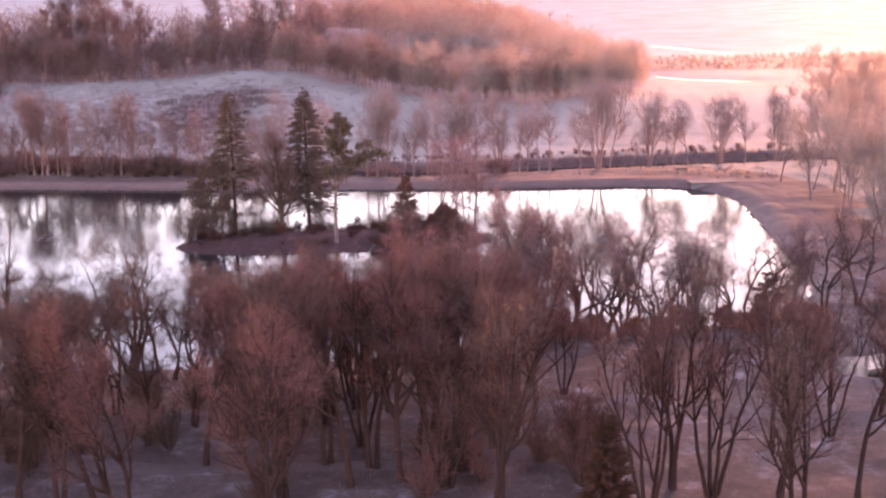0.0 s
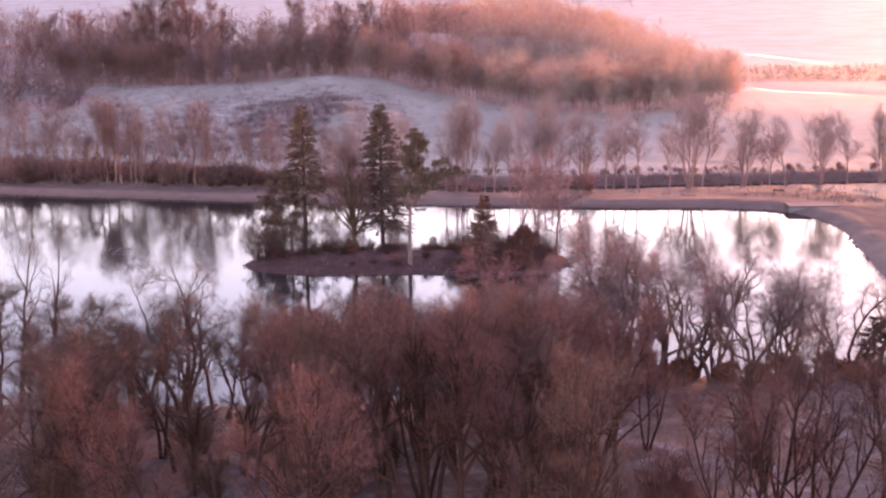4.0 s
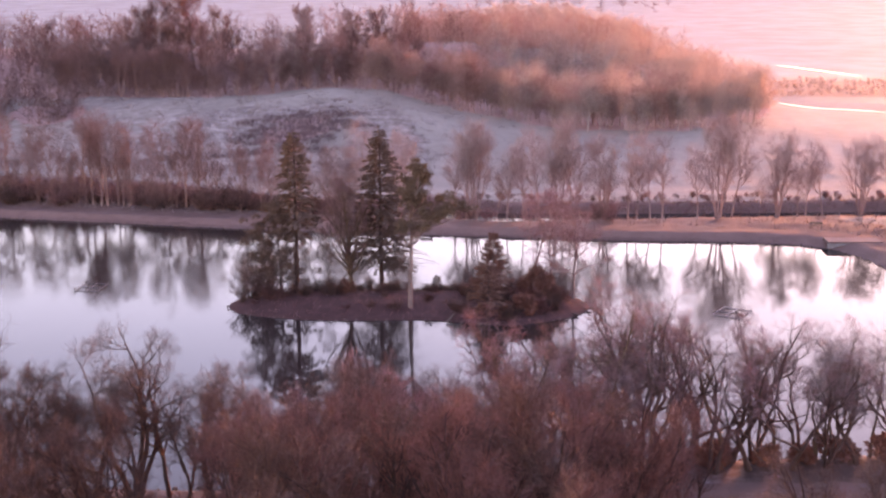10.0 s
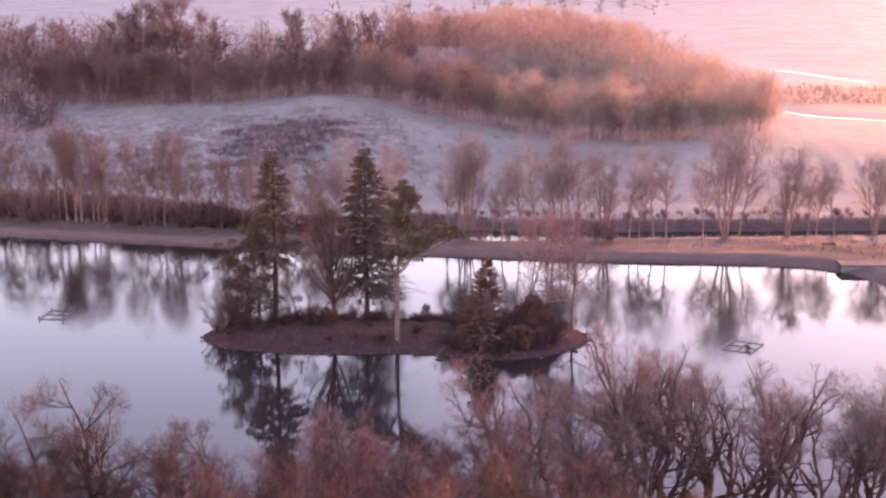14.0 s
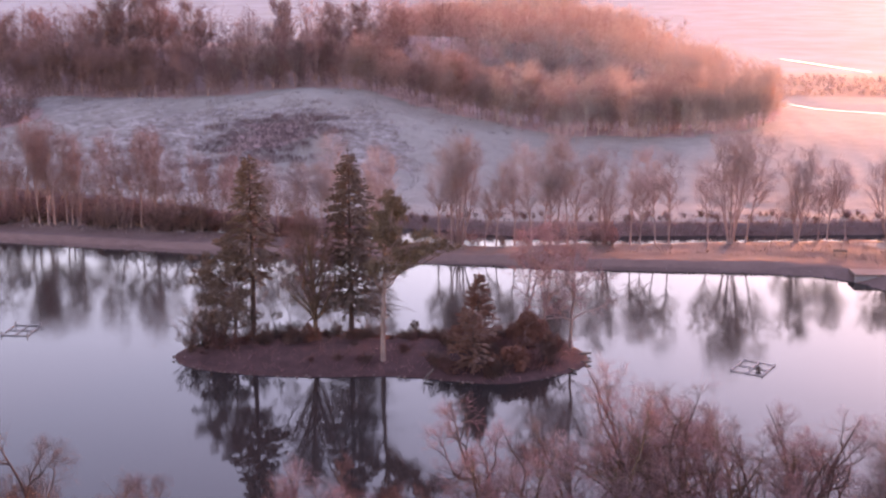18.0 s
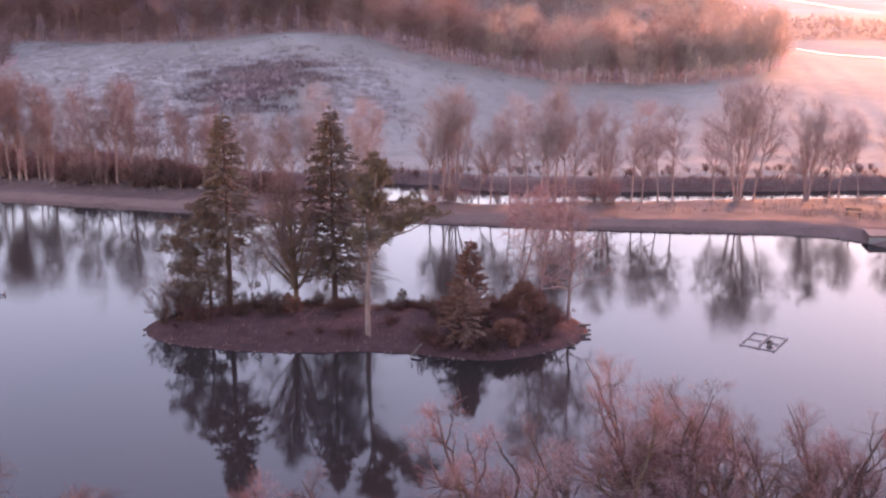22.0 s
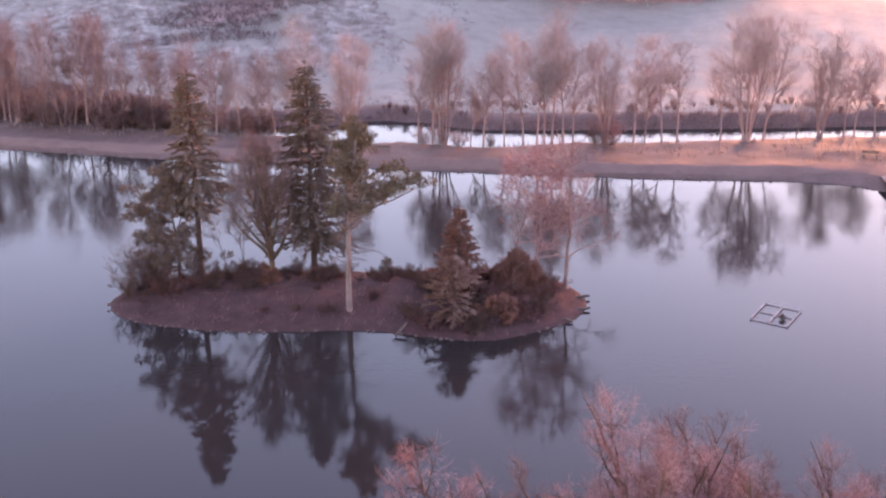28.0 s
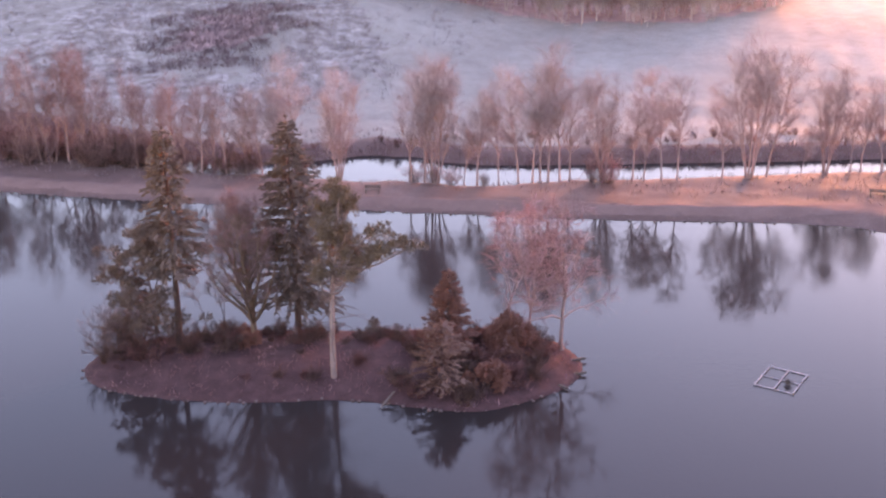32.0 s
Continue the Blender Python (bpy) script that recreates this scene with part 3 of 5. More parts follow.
def leafy_mass(rs, centre, radii, count, size, up=0.3, thick=1.0):
    """Leaf sprays on and in an ellipsoid."""
    d = rs.normal(0, 1, (count, 3))
    d /= np.linalg.norm(d, axis=1, keepdims=True)
    p = np.asarray(centre) + d * np.asarray(radii) * (rs.uniform(0.25, 1.0, (count, 1)) ** 0.5)
    way = d + rs.normal(0, 0.5, d.shape) + np.array([0, 0, up])
    return tufts(rs, p, way, size * rs.uniform(0.7, 1.5, count), thick * size * rs.uniform(0.16, 0.3, count))


def evergreen_bush(name, seed, material, label, height, width, clumps=14, count=130, size=0.32, group=""):
    rs = np.random.RandomState(seed)
    pieces = []
    for _ in range(clumps):
        a, q = rs.uniform(0, 6.283), rs.uniform(0, 0.85) * width / 2
        s = rs.uniform(0.32, 0.75)
        hz = height * rs.uniform(0.18, 0.78) * (1 - 0.45 * q / (width / 2))
        pieces.append(leafy_mass(rs, (q * math.cos(a), q * math.sin(a), hz), (width * 0.27 * s, width * 0.27 * s, height * 0.42 * s), count, size))
    root = new(name)
    a = rs.uniform(0, 6.283, 6)
    st = grow(rs, np.tile([[0, 0, -0.25]], (6, 1)), np.stack([np.cos(a) * 0.6, np.sin(a) * 0.6, np.ones(6)], 1), np.full(6, height * 0.75), 5, 0.05, 0.12)
    mesh_object("stem", *tubes(st, np.full((6, 1), 0.035) * np.linspace(1, 0.3, 5)[None], 5), M_BARK, root, True)
    mesh_object("foliage", *join_arrays(pieces), material, root)
    return tagged(root, label, "bush", group)


def bare_shrub(name, seed, twig, label, height, stems=14, fan=0.7, group=""):
    rs = np.random.RandomState(seed)
    a = rs.uniform(0, 6.283, stems)
    q = rs.uniform(0.1, 1.0, stems) * fan
    st = grow(rs, np.stack([np.cos(a) * q * 0.3, np.sin(a) * q * 0.3, np.full(stems, -0.25)], 1), np.stack([np.cos(a) * q, np.sin(a) * q, np.ones(stems)], 1), height * rs.uniform(0.7, 1.1, stems), 6, 0.0, 0.10)
    sr = np.full((stems, 1), 0.012 * height) * np.linspace(1, 0.25, 6)[None]
    at, d, r, u, i = branch_off(rs, st, sr, 8, 0.15, 1.0, 35, 0.5)
    sub = grow(rs, at, d, height * 0.28 * rs.uniform(0.6, 1.3, len(u)), 4, 0.05, 0.14)
    br = np.full((len(u), 1), 0.014) * np.linspace(1, 0.4, 4)[None]
    at, d, r, u, i = branch_off(rs, sub, br, 5, 0.2, 1.0, 35, 0.6)
    tw = grow(rs, at, d, height * 0.15 * rs.uniform(0.6, 1.4, len(u)), 2, 0.03, 0.15)
    root = new(name)
    tagged(mesh_object("stem", *tubes(st, sr, 5), M_BARK, root, True), kind="stuff")
    mesh_object("crown", *join_arrays([tubes(sub, br, 3), tubes(tw, np.full((len(u), 1), 0.012) * np.array([[1, 0.4]]), 3)]), twig, root)
    return tagged(root, label, "shrub", group)


def place(ob, x, y, z=None, turn=0.0, scale=1.0, tilt=(0, 0)):
    """The pose for a thing that stands on the ground."""
    if z is None:
        z = float(ground_height(np.array([x]), np.array([y]))[0])
    return pose(x, y, z, tilt[0], tilt[1], turn) @ Matrix.Scale(scale, 4)


def put(ob, m):
    ob.matrix_basis = m
    return ob


def put_copy(ob, m):
    c = copy_thing(ob, m)
    c.matrix_basis = m
    return c

# ---- ground, water, paths ----
def axis(fine_lo, fine_hi, step, far_lo, far_hi, growth=1.16):
    a = list(np.arange(fine_lo, fine_hi + 1e-6, step))
    s = step
    while a[-1] < far_hi:
        s *= growth
        a.append(min(a[-1] + s, far_hi))
    s = step
    while a[0] > far_lo:
        s *= growth
        a.insert(0, max(a[0] - s, far_lo))
    return np.array(a)


def grid_faces(nx, ny):
    i = (np.arange(ny - 1)[:, None] * nx + np.arange(nx - 1)[None]).ravel()
    return np.stack([i, i + 1, i + nx + 1, i + nx], 1)


gx, gy = axis(-66, 66, 0.75, -3500, 3500), axis(-74, 64, 0.75, -900, 4500, 1.07)
GX, GY = np.meshgrid(gx, gy)
GZ = ground_height(GX, GY)
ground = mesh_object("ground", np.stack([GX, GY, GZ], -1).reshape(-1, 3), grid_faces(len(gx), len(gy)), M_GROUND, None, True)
tagged(ground, "frosted meadow, brown banks and leaf litter round a pond", "ground", "", "structure")
pd, bd = ring_distance(GX, GY, POND_RING), line_distance(GX, GY, BROOK)
near_side = ease((-20 - GY) / 6)
bank = np.where((GY > 20) & (GY < 70), ease((9.0 - np.abs(bd) * 1.6) / 6), 0)
bank = np.maximum(bank, np.where(GY > 10, ease((16 - pd) / 3), 0))
bank = np.maximum(bank, np.where(GX > 44, ease((14 - pd) / 4), 0) * (GY > -34))
field_band = ease((GX - 58) / 6) * ease((GY - 166) / 5) * ease((226 - GY) / 8) * ease((200 - GX) / 30)
wood_floor = ease((GY - wood_front(GX) + 1) / 3) * ease((wood_front(GX) + 66 - 24 * ((GX > -8) & (GX < 42) & (wobble(GX, GY, 15, 37) > 0.2)) - GY) / 10) * ease((68 - GX) / 6)
lit = near_side * ease((pd + 0.5) / 1.0)
hx, hy = (GX + 28) / 11.5, (GY - 92) / 13.0
heath_mask = 0.8 * ease((1.0 - np.hypot(hx, hy - 0.3 * hx) - 0.45 * wobble(GX, GY, 8, 31)) / 0.8)
heath_mask = np.maximum(heath_mask, ease((1.0 - np.hypot((GX + 76) / 8, (GY - 104) / 9)) / 0.4))
ring = np.abs(np.hypot((GX + 28) / 14, (GY - 87) / 13) - 1.2 - 0.3 * wobble(GX, GY, 9, 32))
tussock_mask = 0.75 * ease((0.75 - ring) / 0.5) + 0.5 * ease((-30 - GX) / 20) * ease((GY - 66) / 8) * (GY < 130)
heath_mask = np.maximum(heath_mask, wood_floor)
for key, val in (("rough_grass", np.maximum(bank, field_band)), ("tussock", tussock_mask), ("far_blue", ease((GY - 215) / 40)), ("litter", lit), ("heath", heath_mask)):
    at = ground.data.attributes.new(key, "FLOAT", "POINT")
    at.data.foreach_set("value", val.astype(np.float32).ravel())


def water_sheet(name, ring, z, material, label):
    bm = bmesh.new()
    f = bm.faces.new([bm.verts.new((x, y, z)) for x, y in ring])
    if f.normal.z < 0:
        f.normal_flip()
    bmesh.ops.triangulate(bm, faces=bm.faces[:])
    me = bpy.data.meshes.new(name)
    bm.to_mesh(me)
    bm.free()
    me.materials.append(material)
    return tagged(new(name, me), label, "water", "", "structure")


def offset_ring(ring, by):
    t = np.roll(ring, -1, 0) - np.roll(ring, 1, 0)
    n = np.stack([t[:, 1], -t[:, 0]], 1) / (np.linalg.norm(t, axis=1)[:, None] + 1e-9)
    area = np.sum(ring[:, 0] * np.roll(ring[:, 1], -1) - np.roll(ring[:, 0], -1) * ring[:, 1])
    return ring + n * by * np.sign(area)


water_sheet("water_pond", offset_ring(POND_RING, 0.9), 0.0, M_WATER, "calm pond water mirroring the dawn sky and trees")
water_sheet("water_pool", offset_ring(SIDE_POOL, 0.5), 0.42, M_WATER, "small side pool of still pale water")


def ribbon(name, line, z, material, label, category, follow=False, widen=0.0):
    """A band along (x, y, half width): level at z, or laid on the ground."""
    p = np.array(line, float)
    t = np.linspace(0, len(p) - 1, (len(p) - 1) * 10 + 1)
    p = np.stack([np.interp(t, np.arange(len(p)), p[:, a]) for a in range(3)], 1)
    for _ in range(8):
        p[1:-1] = (p[:-2] + 2 * p[1:-1] + p[2:]) / 4
    d = np.gradient(p[:, :2], axis=0)
    n = np.stack([-d[:, 1], d[:, 0]], 1) / np.linalg.norm(d, axis=1)[:, None]
    k = 7
    off = np.linspace(-1, 1, k)
    w = p[:, 2] + widen + 0.18 * wobble(p[:, 0], p[:, 1], 4.0, 51) * (p[:, 2] > 0.6)
    xy = p[:, None, :2] + n[:, None] * (off[None, :, None] * w[:, None, None])
    zz = ground_height(xy[..., 0], xy[..., 1]) + 0.045 - 0.05 * np.abs(off)[None] ** 4 if follow else np.full(xy.shape[:2], z)
    ob = mesh_object(name, np.concatenate([xy, zz[..., None]], -1).reshape(-1, 3), grid_faces(k, len(p)), material, None, True)
    return tagged(ob, label, category, "", "structure")


ribbon("water_brook", BROOK, BROOK_LEVEL, M_BROOK, "bright brook running behind the far bank", "water", False, 0.8)
ribbon("water_stream", [(x, y, w) for x, y, w in FAR_STREAMS[0]], FAR_LEVELS[0], M_BROOK, "thin bright stream across the far meadow", "water")
ribbon("water_ditch", [(x, y, w) for x, y, w in FAR_STREAMS[1]], FAR_LEVELS[1], M_BROOK, "bright flooded ditch far across the fields", "water")
ribbon("path_bank", [(-118, 49.4, 1.1), (-62, 45.0, 1.1), (-28, 39.5, 1.1), (-12, 37.6, 1.1), (0, 36.5, 1.1), (12, 35.4, 1.1), (28, 34.6, 1.1), (40, 34.8, 1.2), (47, 35.4, 1.5), (54, 33.0, 1.6), (57, 26, 1.5), (57.5, 14, 1.4), (57, 0, 1.4), (56, -20, 1.4), (54, -36, 1.4)], 0, M_PATH,
       "pale frosted gravel path along the far bank", "path", True)
ribbon("path_shore", [(-118, -51, 1.0), (-50, -54, 1.0), (-20, -55.2, 1.0), (-6, -55.2, 1.0), (8, -52, 0.8), (18, -46.5, 0.9), (27, -43.6, 1.0), (38, -43.4, 1.0), (54, -38, 1.1)], 0, M_TRAIL, "frosted footpath under the shore trees", "path", True)
ribbon("path_park", [(-118, -63, 1.0), (-40, -65.5, 0.9), (-17, -66.3, 0.9), (0, -67.4, 0.9), (12, -67.5, 1.0), (20, -65, 1.2), (30, -62.5, 1.3), (48, -60, 1.2)], 0, M_TRAIL, "frosted path through the trees of the park", "path", True)

# ---- the island ----
ix, iy = np.arange(-20.4, 20.01, 0.4), np.arange(-7.2, 9.81, 0.4)
IX, IY = np.meshgrid(ix, iy)
isle = mesh_object("island", np.stack([IX, IY, island_height(IX, IY)], -1).reshape(-1, 3), grid_faces(len(ix), len(iy)), M_SOIL, None, True)
tagged(isle, "low earth island with brown leaf litter in the pond", "island", "", "structure")


def isle_pose(x, y, turn=0.0, scale=1.0, tilt=(0, 0)):
    return pose(x, y, float(island_height(np.array([x]), np.array([y]))[0]), tilt[0], tilt[1], turn) @ Matrix.Scale(scale, 4)


put(conifer("spruce", 11, M_BARK, M_NEEDLE, "tall dark spruce with drooping boughs on the island", "island spruces", height=16.9, radius=3.0, base=0.34, whorls=32, per=10, fill=42, tuft=0.36, gaps=0.14, bare_low=0.3, taper=0.74, girth=0.017), isle_pose(-11.9, 2.7, 40, 1, (-0.5, 1.5)))
put(conifer("spruce", 12, M_BARK, M_NEEDLE, "tall full spruce with a bare lower trunk on the island", "island spruces", height=17.1, radius=4.6, base=0.16, whorls=40, per=12, fill=42, tuft=0.35, gaps=0.06, bare_low=0.25, taper=0.82, girth=0.017), isle_pose(-3.4, 5.7, 100, 1, (0, 1)))


def pine(name, seed, height, label, lean, clouds, crown_low, bare=26, needle=M_NEEDLE_PINE, bark=M_BARK_PINE, spread=3.0, girth=0.016, dense=23):
    """A Scots pine: a clean pale trunk, crooked limbs and flat clouds of needles."""
    rs = np.random.RandomState(seed)
    trunk = grow(rs, np.array([[0, 0, -0.35]]), np.array([[0.0, 0.0, 1.0]]), np.array([height * 0.93]), 9, 0.03, 0.02)
    trunk[0, :, 0] += lean * np.linspace(0, 1, 9) ** 3
    tr = girth * height * (1 - 0.8 * np.linspace(0, 1, 9))[None]
    pieces, limbs = [], []
    for cx, cy, cz, rx, rz in clouds:
        u = np.clip((cz - 1.6) / (height * 0.93), 0.2, 0.98) * 8
        i = min(int(u), 7)
        at = trunk[0, i] * (1 - u + i) + trunk[0, i + 1] * (u - i)
        end = np.array([cx, cy, cz - rz * 0.5])
        s = np.linspace(0, 1, 6)[:, None]
        limbs.append((at * (1 - s) + end * s + np.array([0, 0, 1.0]) * (-0.5 * np.sin(s * 3.14)) + rs.normal(0, 0.07, (6, 3)) * s)[None])
        cloud = []
        for _ in range(8):
            o = rs.normal(0, 0.9, 3) * np.array([rx, rx, rz])
            cloud.append(leafy_mass(rs, (cx + o[0], cy + o[1], cz + o[2]), (rx * 0.55, rx * 0.55, rz * 0.55), dense, 0.3, 0.6, 0.5))
        pieces.append(join_arrays(cloud))
    limbs = np.concatenate(limbs)
    lr = np.full((len(limbs), 1), 0.10) * np.linspace(1, 0.3, 6)[None]
    at, d, r0, u, i = branch_off(rs, trunk, tr, bare, 0.2, 0.62, 80)
    d[:, 2] *= 0.3
    dead = grow(rs, at, d, rs.uniform(1.0, 3.2, bare), 5, -0.02, 0.12, 0.12)
    root = new(name)
    stem = mesh_object("trunk", *tubes(trunk, tr, 8), bark, root, True)
    for j in range(len(limbs)):
        mesh_object("bough", *tubes(limbs[j:j + 1], lr[j:j + 1], 5), bark, stem, True)
    for q in dead:
        mesh_object("dead_branch", *tubes(q[None], 0.042 * np.linspace(1, 0.3, 5)[None], 3), M_BARK, stem)
    mesh_object("crown", *join_arrays(pieces), needle, root)
    return tagged(root, label, "tree", "island pines")


def pine_clouds(seed):
    """Places and sizes of small needle clouds inside a lopsided crown."""
    rs = np.random.RandomState(seed)
    out = [(0.8, 0.0, 14.2, 0.45, 0.25), (5.5, 0.2, 10.0, 0.5, 0.28), (4.9, -0.3, 10.6, 0.42, 0.28), (4.3, 0.4, 9.9, 0.42, 0.28), (3.6, -0.2, 11.2, 0.42, 0.3)]
    for z in np.linspace(7.9, 13.9, 40):
        lo = np.interp(z, [7.9, 10, 11.5, 13, 13.9], [-0.9, -1.3, -1.0, -0.4, 0.2])
        hi = np.interp(z, [7.9, 9, 10, 11, 12, 13, 13.9], [1.2, 2.2, 4.6, 4.2, 3.2, 2.4, 1.3])
        out.append((rs.uniform(lo, hi), rs.uniform(-1.3, 1.3), z, rs.uniform(0.24, 0.42), rs.uniform(0.2, 0.32)))
    return out


put(pine("scots_pine", 13, 15.0, "Scots pine with a bare pale trunk and lopsided crown", 0.6,
         pine_clouds(9), 9.0), isle_pose(0.3, -1.4))
put(pine("scots_pine", 14, 9.4, "bushy young pine with dark clumps at the island's end", -0.7,
         [(-0.3, 0, 9.0, 0.6, 0.4), (-0.9, 0.2, 8.2, 0.7, 0.4), (0.5, -0.3, 7.6, 0.7, 0.4), (-1.7, 0, 7.1, 0.8, 0.4), (-2.5, -0.2, 6.3, 0.6, 0.35), (0.3, 0.6, 6.2, 0.8, 0.5), (-1.2, -0.4, 5.4, 0.8, 0.4), (0.8, -0.6, 4.6, 0.8, 0.4), (-1.4, 0.3, 3.8, 0.8, 0.4), (0.2, 0, 3.0, 0.9, 0.5), (-2.0, 0.4, 5.0, 0.8, 0.4), (-2.3, -0.2, 3.4, 0.8, 0.4), (1.0, 0.3, 2.2, 0.8, 0.4), (-1.0, -0.3, 2.0, 0.9, 0.4)], 3.0, 8, M_NEEDLE, M_BARK, dense=64), isle_pose(-13.4, 2.2))
put(forked_tree("alder", 15, M_BARK_ALDER, M_TWIG_HILL, "leafless many-branched tree with upswept limbs on the island", "tree", "island trees", height=11.0, stems=1, fan=0.02, foot=0.17, boughs=36, spread=31, reach=0.62, wave=0.07, sweep=0.045, girth=0.023, subs=8, twigs=7, fine=4, twig_r=0.008), isle_pose(-6.3, 3.3, 30))
put(bare_tree("birch", 16, M_BARK_FAR, M_TWIG_SHORE, "crooked birch leaning over the water at the island's tip", "tree", "island birches", True, height=10.2, stems=1, fan=0.3, crown_from=0.25, limbs=18, limb_len=0.55, limb_angle=44, limb_bend=0.05, subs=8, twigs=10, twig_len=1.0, droop=0.14, girth=0.016, jitter=0.26, twig_r=0.012, limb_r=0.02), isle_pose(16.6, 4.4, 75, 1.05, (2, 9)))
for x, y, h, seed, tl in ((11.9, 4.7, 9.8, 17, (0, 2)), (14.0, 4.6, 9.4, 18, (0, 7))):
    put(bare_tree("birch", seed, M_BARK_FAR, M_TWIG_SHORE, "slender frosted birch with hanging twigs on the island", "tree", "island birches", True, height=h, fan=0.3, crown_from=0.3, limbs=20, limb_len=0.46, limb_angle=42, limb_bend=0.08, subs=8, twigs=10, twig_len=0.9, droop=0.12, girth=0.015, jitter=0.19, twig_r=0.012),
        isle_pose(x, y, 20 * seed, 1, tl))
put(conifer("fir", 19, M_BARK, M_NEEDLE_FROST, "layered young conifer with frost on its boughs", "island conifers", height=5.3, radius=2.6, base=0.10, whorls=7, per=15, fill=44, tuft=0.27, droop=0.10, taper=0.6, gaps=0.03), isle_pose(8.0, -2.6, 10))
put(conifer("fir", 20, M_BARK, M_EVERGREEN, "dense dark conifer in the middle of the island", "island conifers", height=6.8, radius=2.5, base=0.05, whorls=24, per=11, fill=40, tuft=0.27, droop=0.08, taper=0.9, gaps=0.03), isle_pose(8.3, 1.6, 70))
put(conifer("fir", 21, M_BARK, M_NEEDLE, "knee-high seedling conifer at the island's rear edge", "island conifers", height=1.7, radius=0.8, base=0.05, whorls=9, per=8, fill=14, tuft=0.2, gaps=0.0), isle_pose(2.4, 5.4))
put(evergreen_bush("yew", 22, M_EVERGREEN, "broad dark evergreen bush under the birches", 3.3, 4.0, 22, 230, 0.22), isle_pose(12.9, 2.5))
put(evergreen_bush("yew", 23, M_EVERGREEN, "low rusty evergreen bush near the water", 2.0, 3.2, 13, 120, 0.3), isle_pose(11.2, -2.3))
put(evergreen_bush("ivy_bush", 24, M_EVERGREEN, "ivy mound round the base of the alder", 1.8, 1.8, 6, 120, 0.28), isle_pose(-6.9, 3.2))
for x, y, h, seed in ((-16.6, 2.2, 3.6, 25), (-15.4, 4.0, 4.0, 26), (-17.2, 0.9, 2.8, 27), (-14.4, 0.6, 2.4, 28), (-16.0, 3.2, 3.8, 41), (-12.6, 4.4, 2.2, 42), (-11.0, 1.4, 1.8, 43), (-4.8, 5.6, 1.3, 44), (4.4, 4.6, 1.2, 45), (9.8, 4.4, 1.6, 46), (5.2, -2.4, 1.6, 29), (10.2, -3.8, 1.7, 30), (14.6, -0.9, 1.5, 31), (6.1, 1.2, 1.5, 32), (-8.6, 4.9, 1.6, 33), (-1.6, 4.6, 1.2, 34)):
    put(bare_shrub("shrub", seed, M_TWIG_BROWN, "leafless brown shrub on the island", h, 18, 0.75, "island shrubs"), isle_pose(x, y, seed * 40))
rs = np.random.RandomState(58)
BRUSH = [bare_shrub("brush", 500 + i, (M_TWIG_RED, M_TWIG_BROWN)[i], "low dark tangle of twigs on the island", 1.2, 20, 1.1, "island brush") for i in range(2)]
k = 0
while k < 84:
    x, y = rs.uniform(-16.5, 16.5), rs.uniform(-2.5, 6.9)
    if ring_distance(np.array([x]), np.array([y]), ISLE_RING)[0] > -0.7 or (y < 3.6 and rs.uniform() > 0.12):
        continue
    m = isle_pose(x, y, rs.uniform(0, 360), rs.uniform(0.3, 1.0))
    put(BRUSH[k], m) if k < 2 else put_copy(BRUSH[k % 2], m)
    k += 1
for i, (x, y, s) in enumerate([(6.2, -3.4, 1.2), (9.6, -1.2, 1.5), (10.6, 0.6, 1.5), (14.6, 1.0, 1.4), (13.2, -1.6, 1.3), (9.4, -4.0, 1.1), (15.4, 2.6, 1.2), (5.8, 2.6, 1.3), (11.4, 4.6, 1.4), (-8.2, 2.2, 1.3), (-13.8, 0.4, 1.5), (-10.0, 3.6, 1.4)]):
    put_copy(BRUSH[i % 2], isle_pose(x, y, i * 77, s))
for x, y, seed, t in ((-10.2, 5.2, 35, (0, -14)), (-9.2, 5.5, 36, (3, 9)), (-8.9, 4.9, 37, (0, -9))):
    put(bare_tree("sapling", seed, M_BARK, M_TWIG_BROWN, "thin leaning leafless sapling on the island", "tree", "island saplings", True, height=5.2, crown_from=0.4, limbs=9, limb_len=0.25, subs=4, twigs=5, twig_len=0.5, girth=0.010), isle_pose(x, y, seed * 30, 1, t))


def log_thing(name, a, b, r, label, group=""):
    """A rounded log between two points, with a paler sawn end as a part."""
    a, b = np.array(a, float), np.array(b, float)
    root = new(name)
    s = np.linspace(0, 1, 7)[:, None]
    rs = np.random.RandomState(int(abs(a[0] * 37 + a[1] * 91)) + 3)
    p = (a * (1 - s) + b * s + rs.normal(0, r * 0.12, (7, 3)))[None]
    rr = r * np.array([[0.55, 0.95, 1.0, 0.97, 0.95, 0.9, 0.6]]) * (1 + rs.normal(0, 0.04, (1, 7)))
    body = mesh_object("bark", *tubes(p, rr, 9), M_LOG, root, True)
    for q, w in ((p[0, 0], p[0, 0] - p[0, 1]), (p[0, -1], p[0, -1] - p[0, -2])):
        w = w / np.linalg.norm(w)
        mesh_object("sawn_end", *tubes(np.stack([q - w * 0.01, q + w * 0.012, q + w * 0.016])[None], np.array([[r * 0.56, r * 0.5, 0.002]]), 9), M_WOOD, body)
    return tagged(root, label, "log", group)


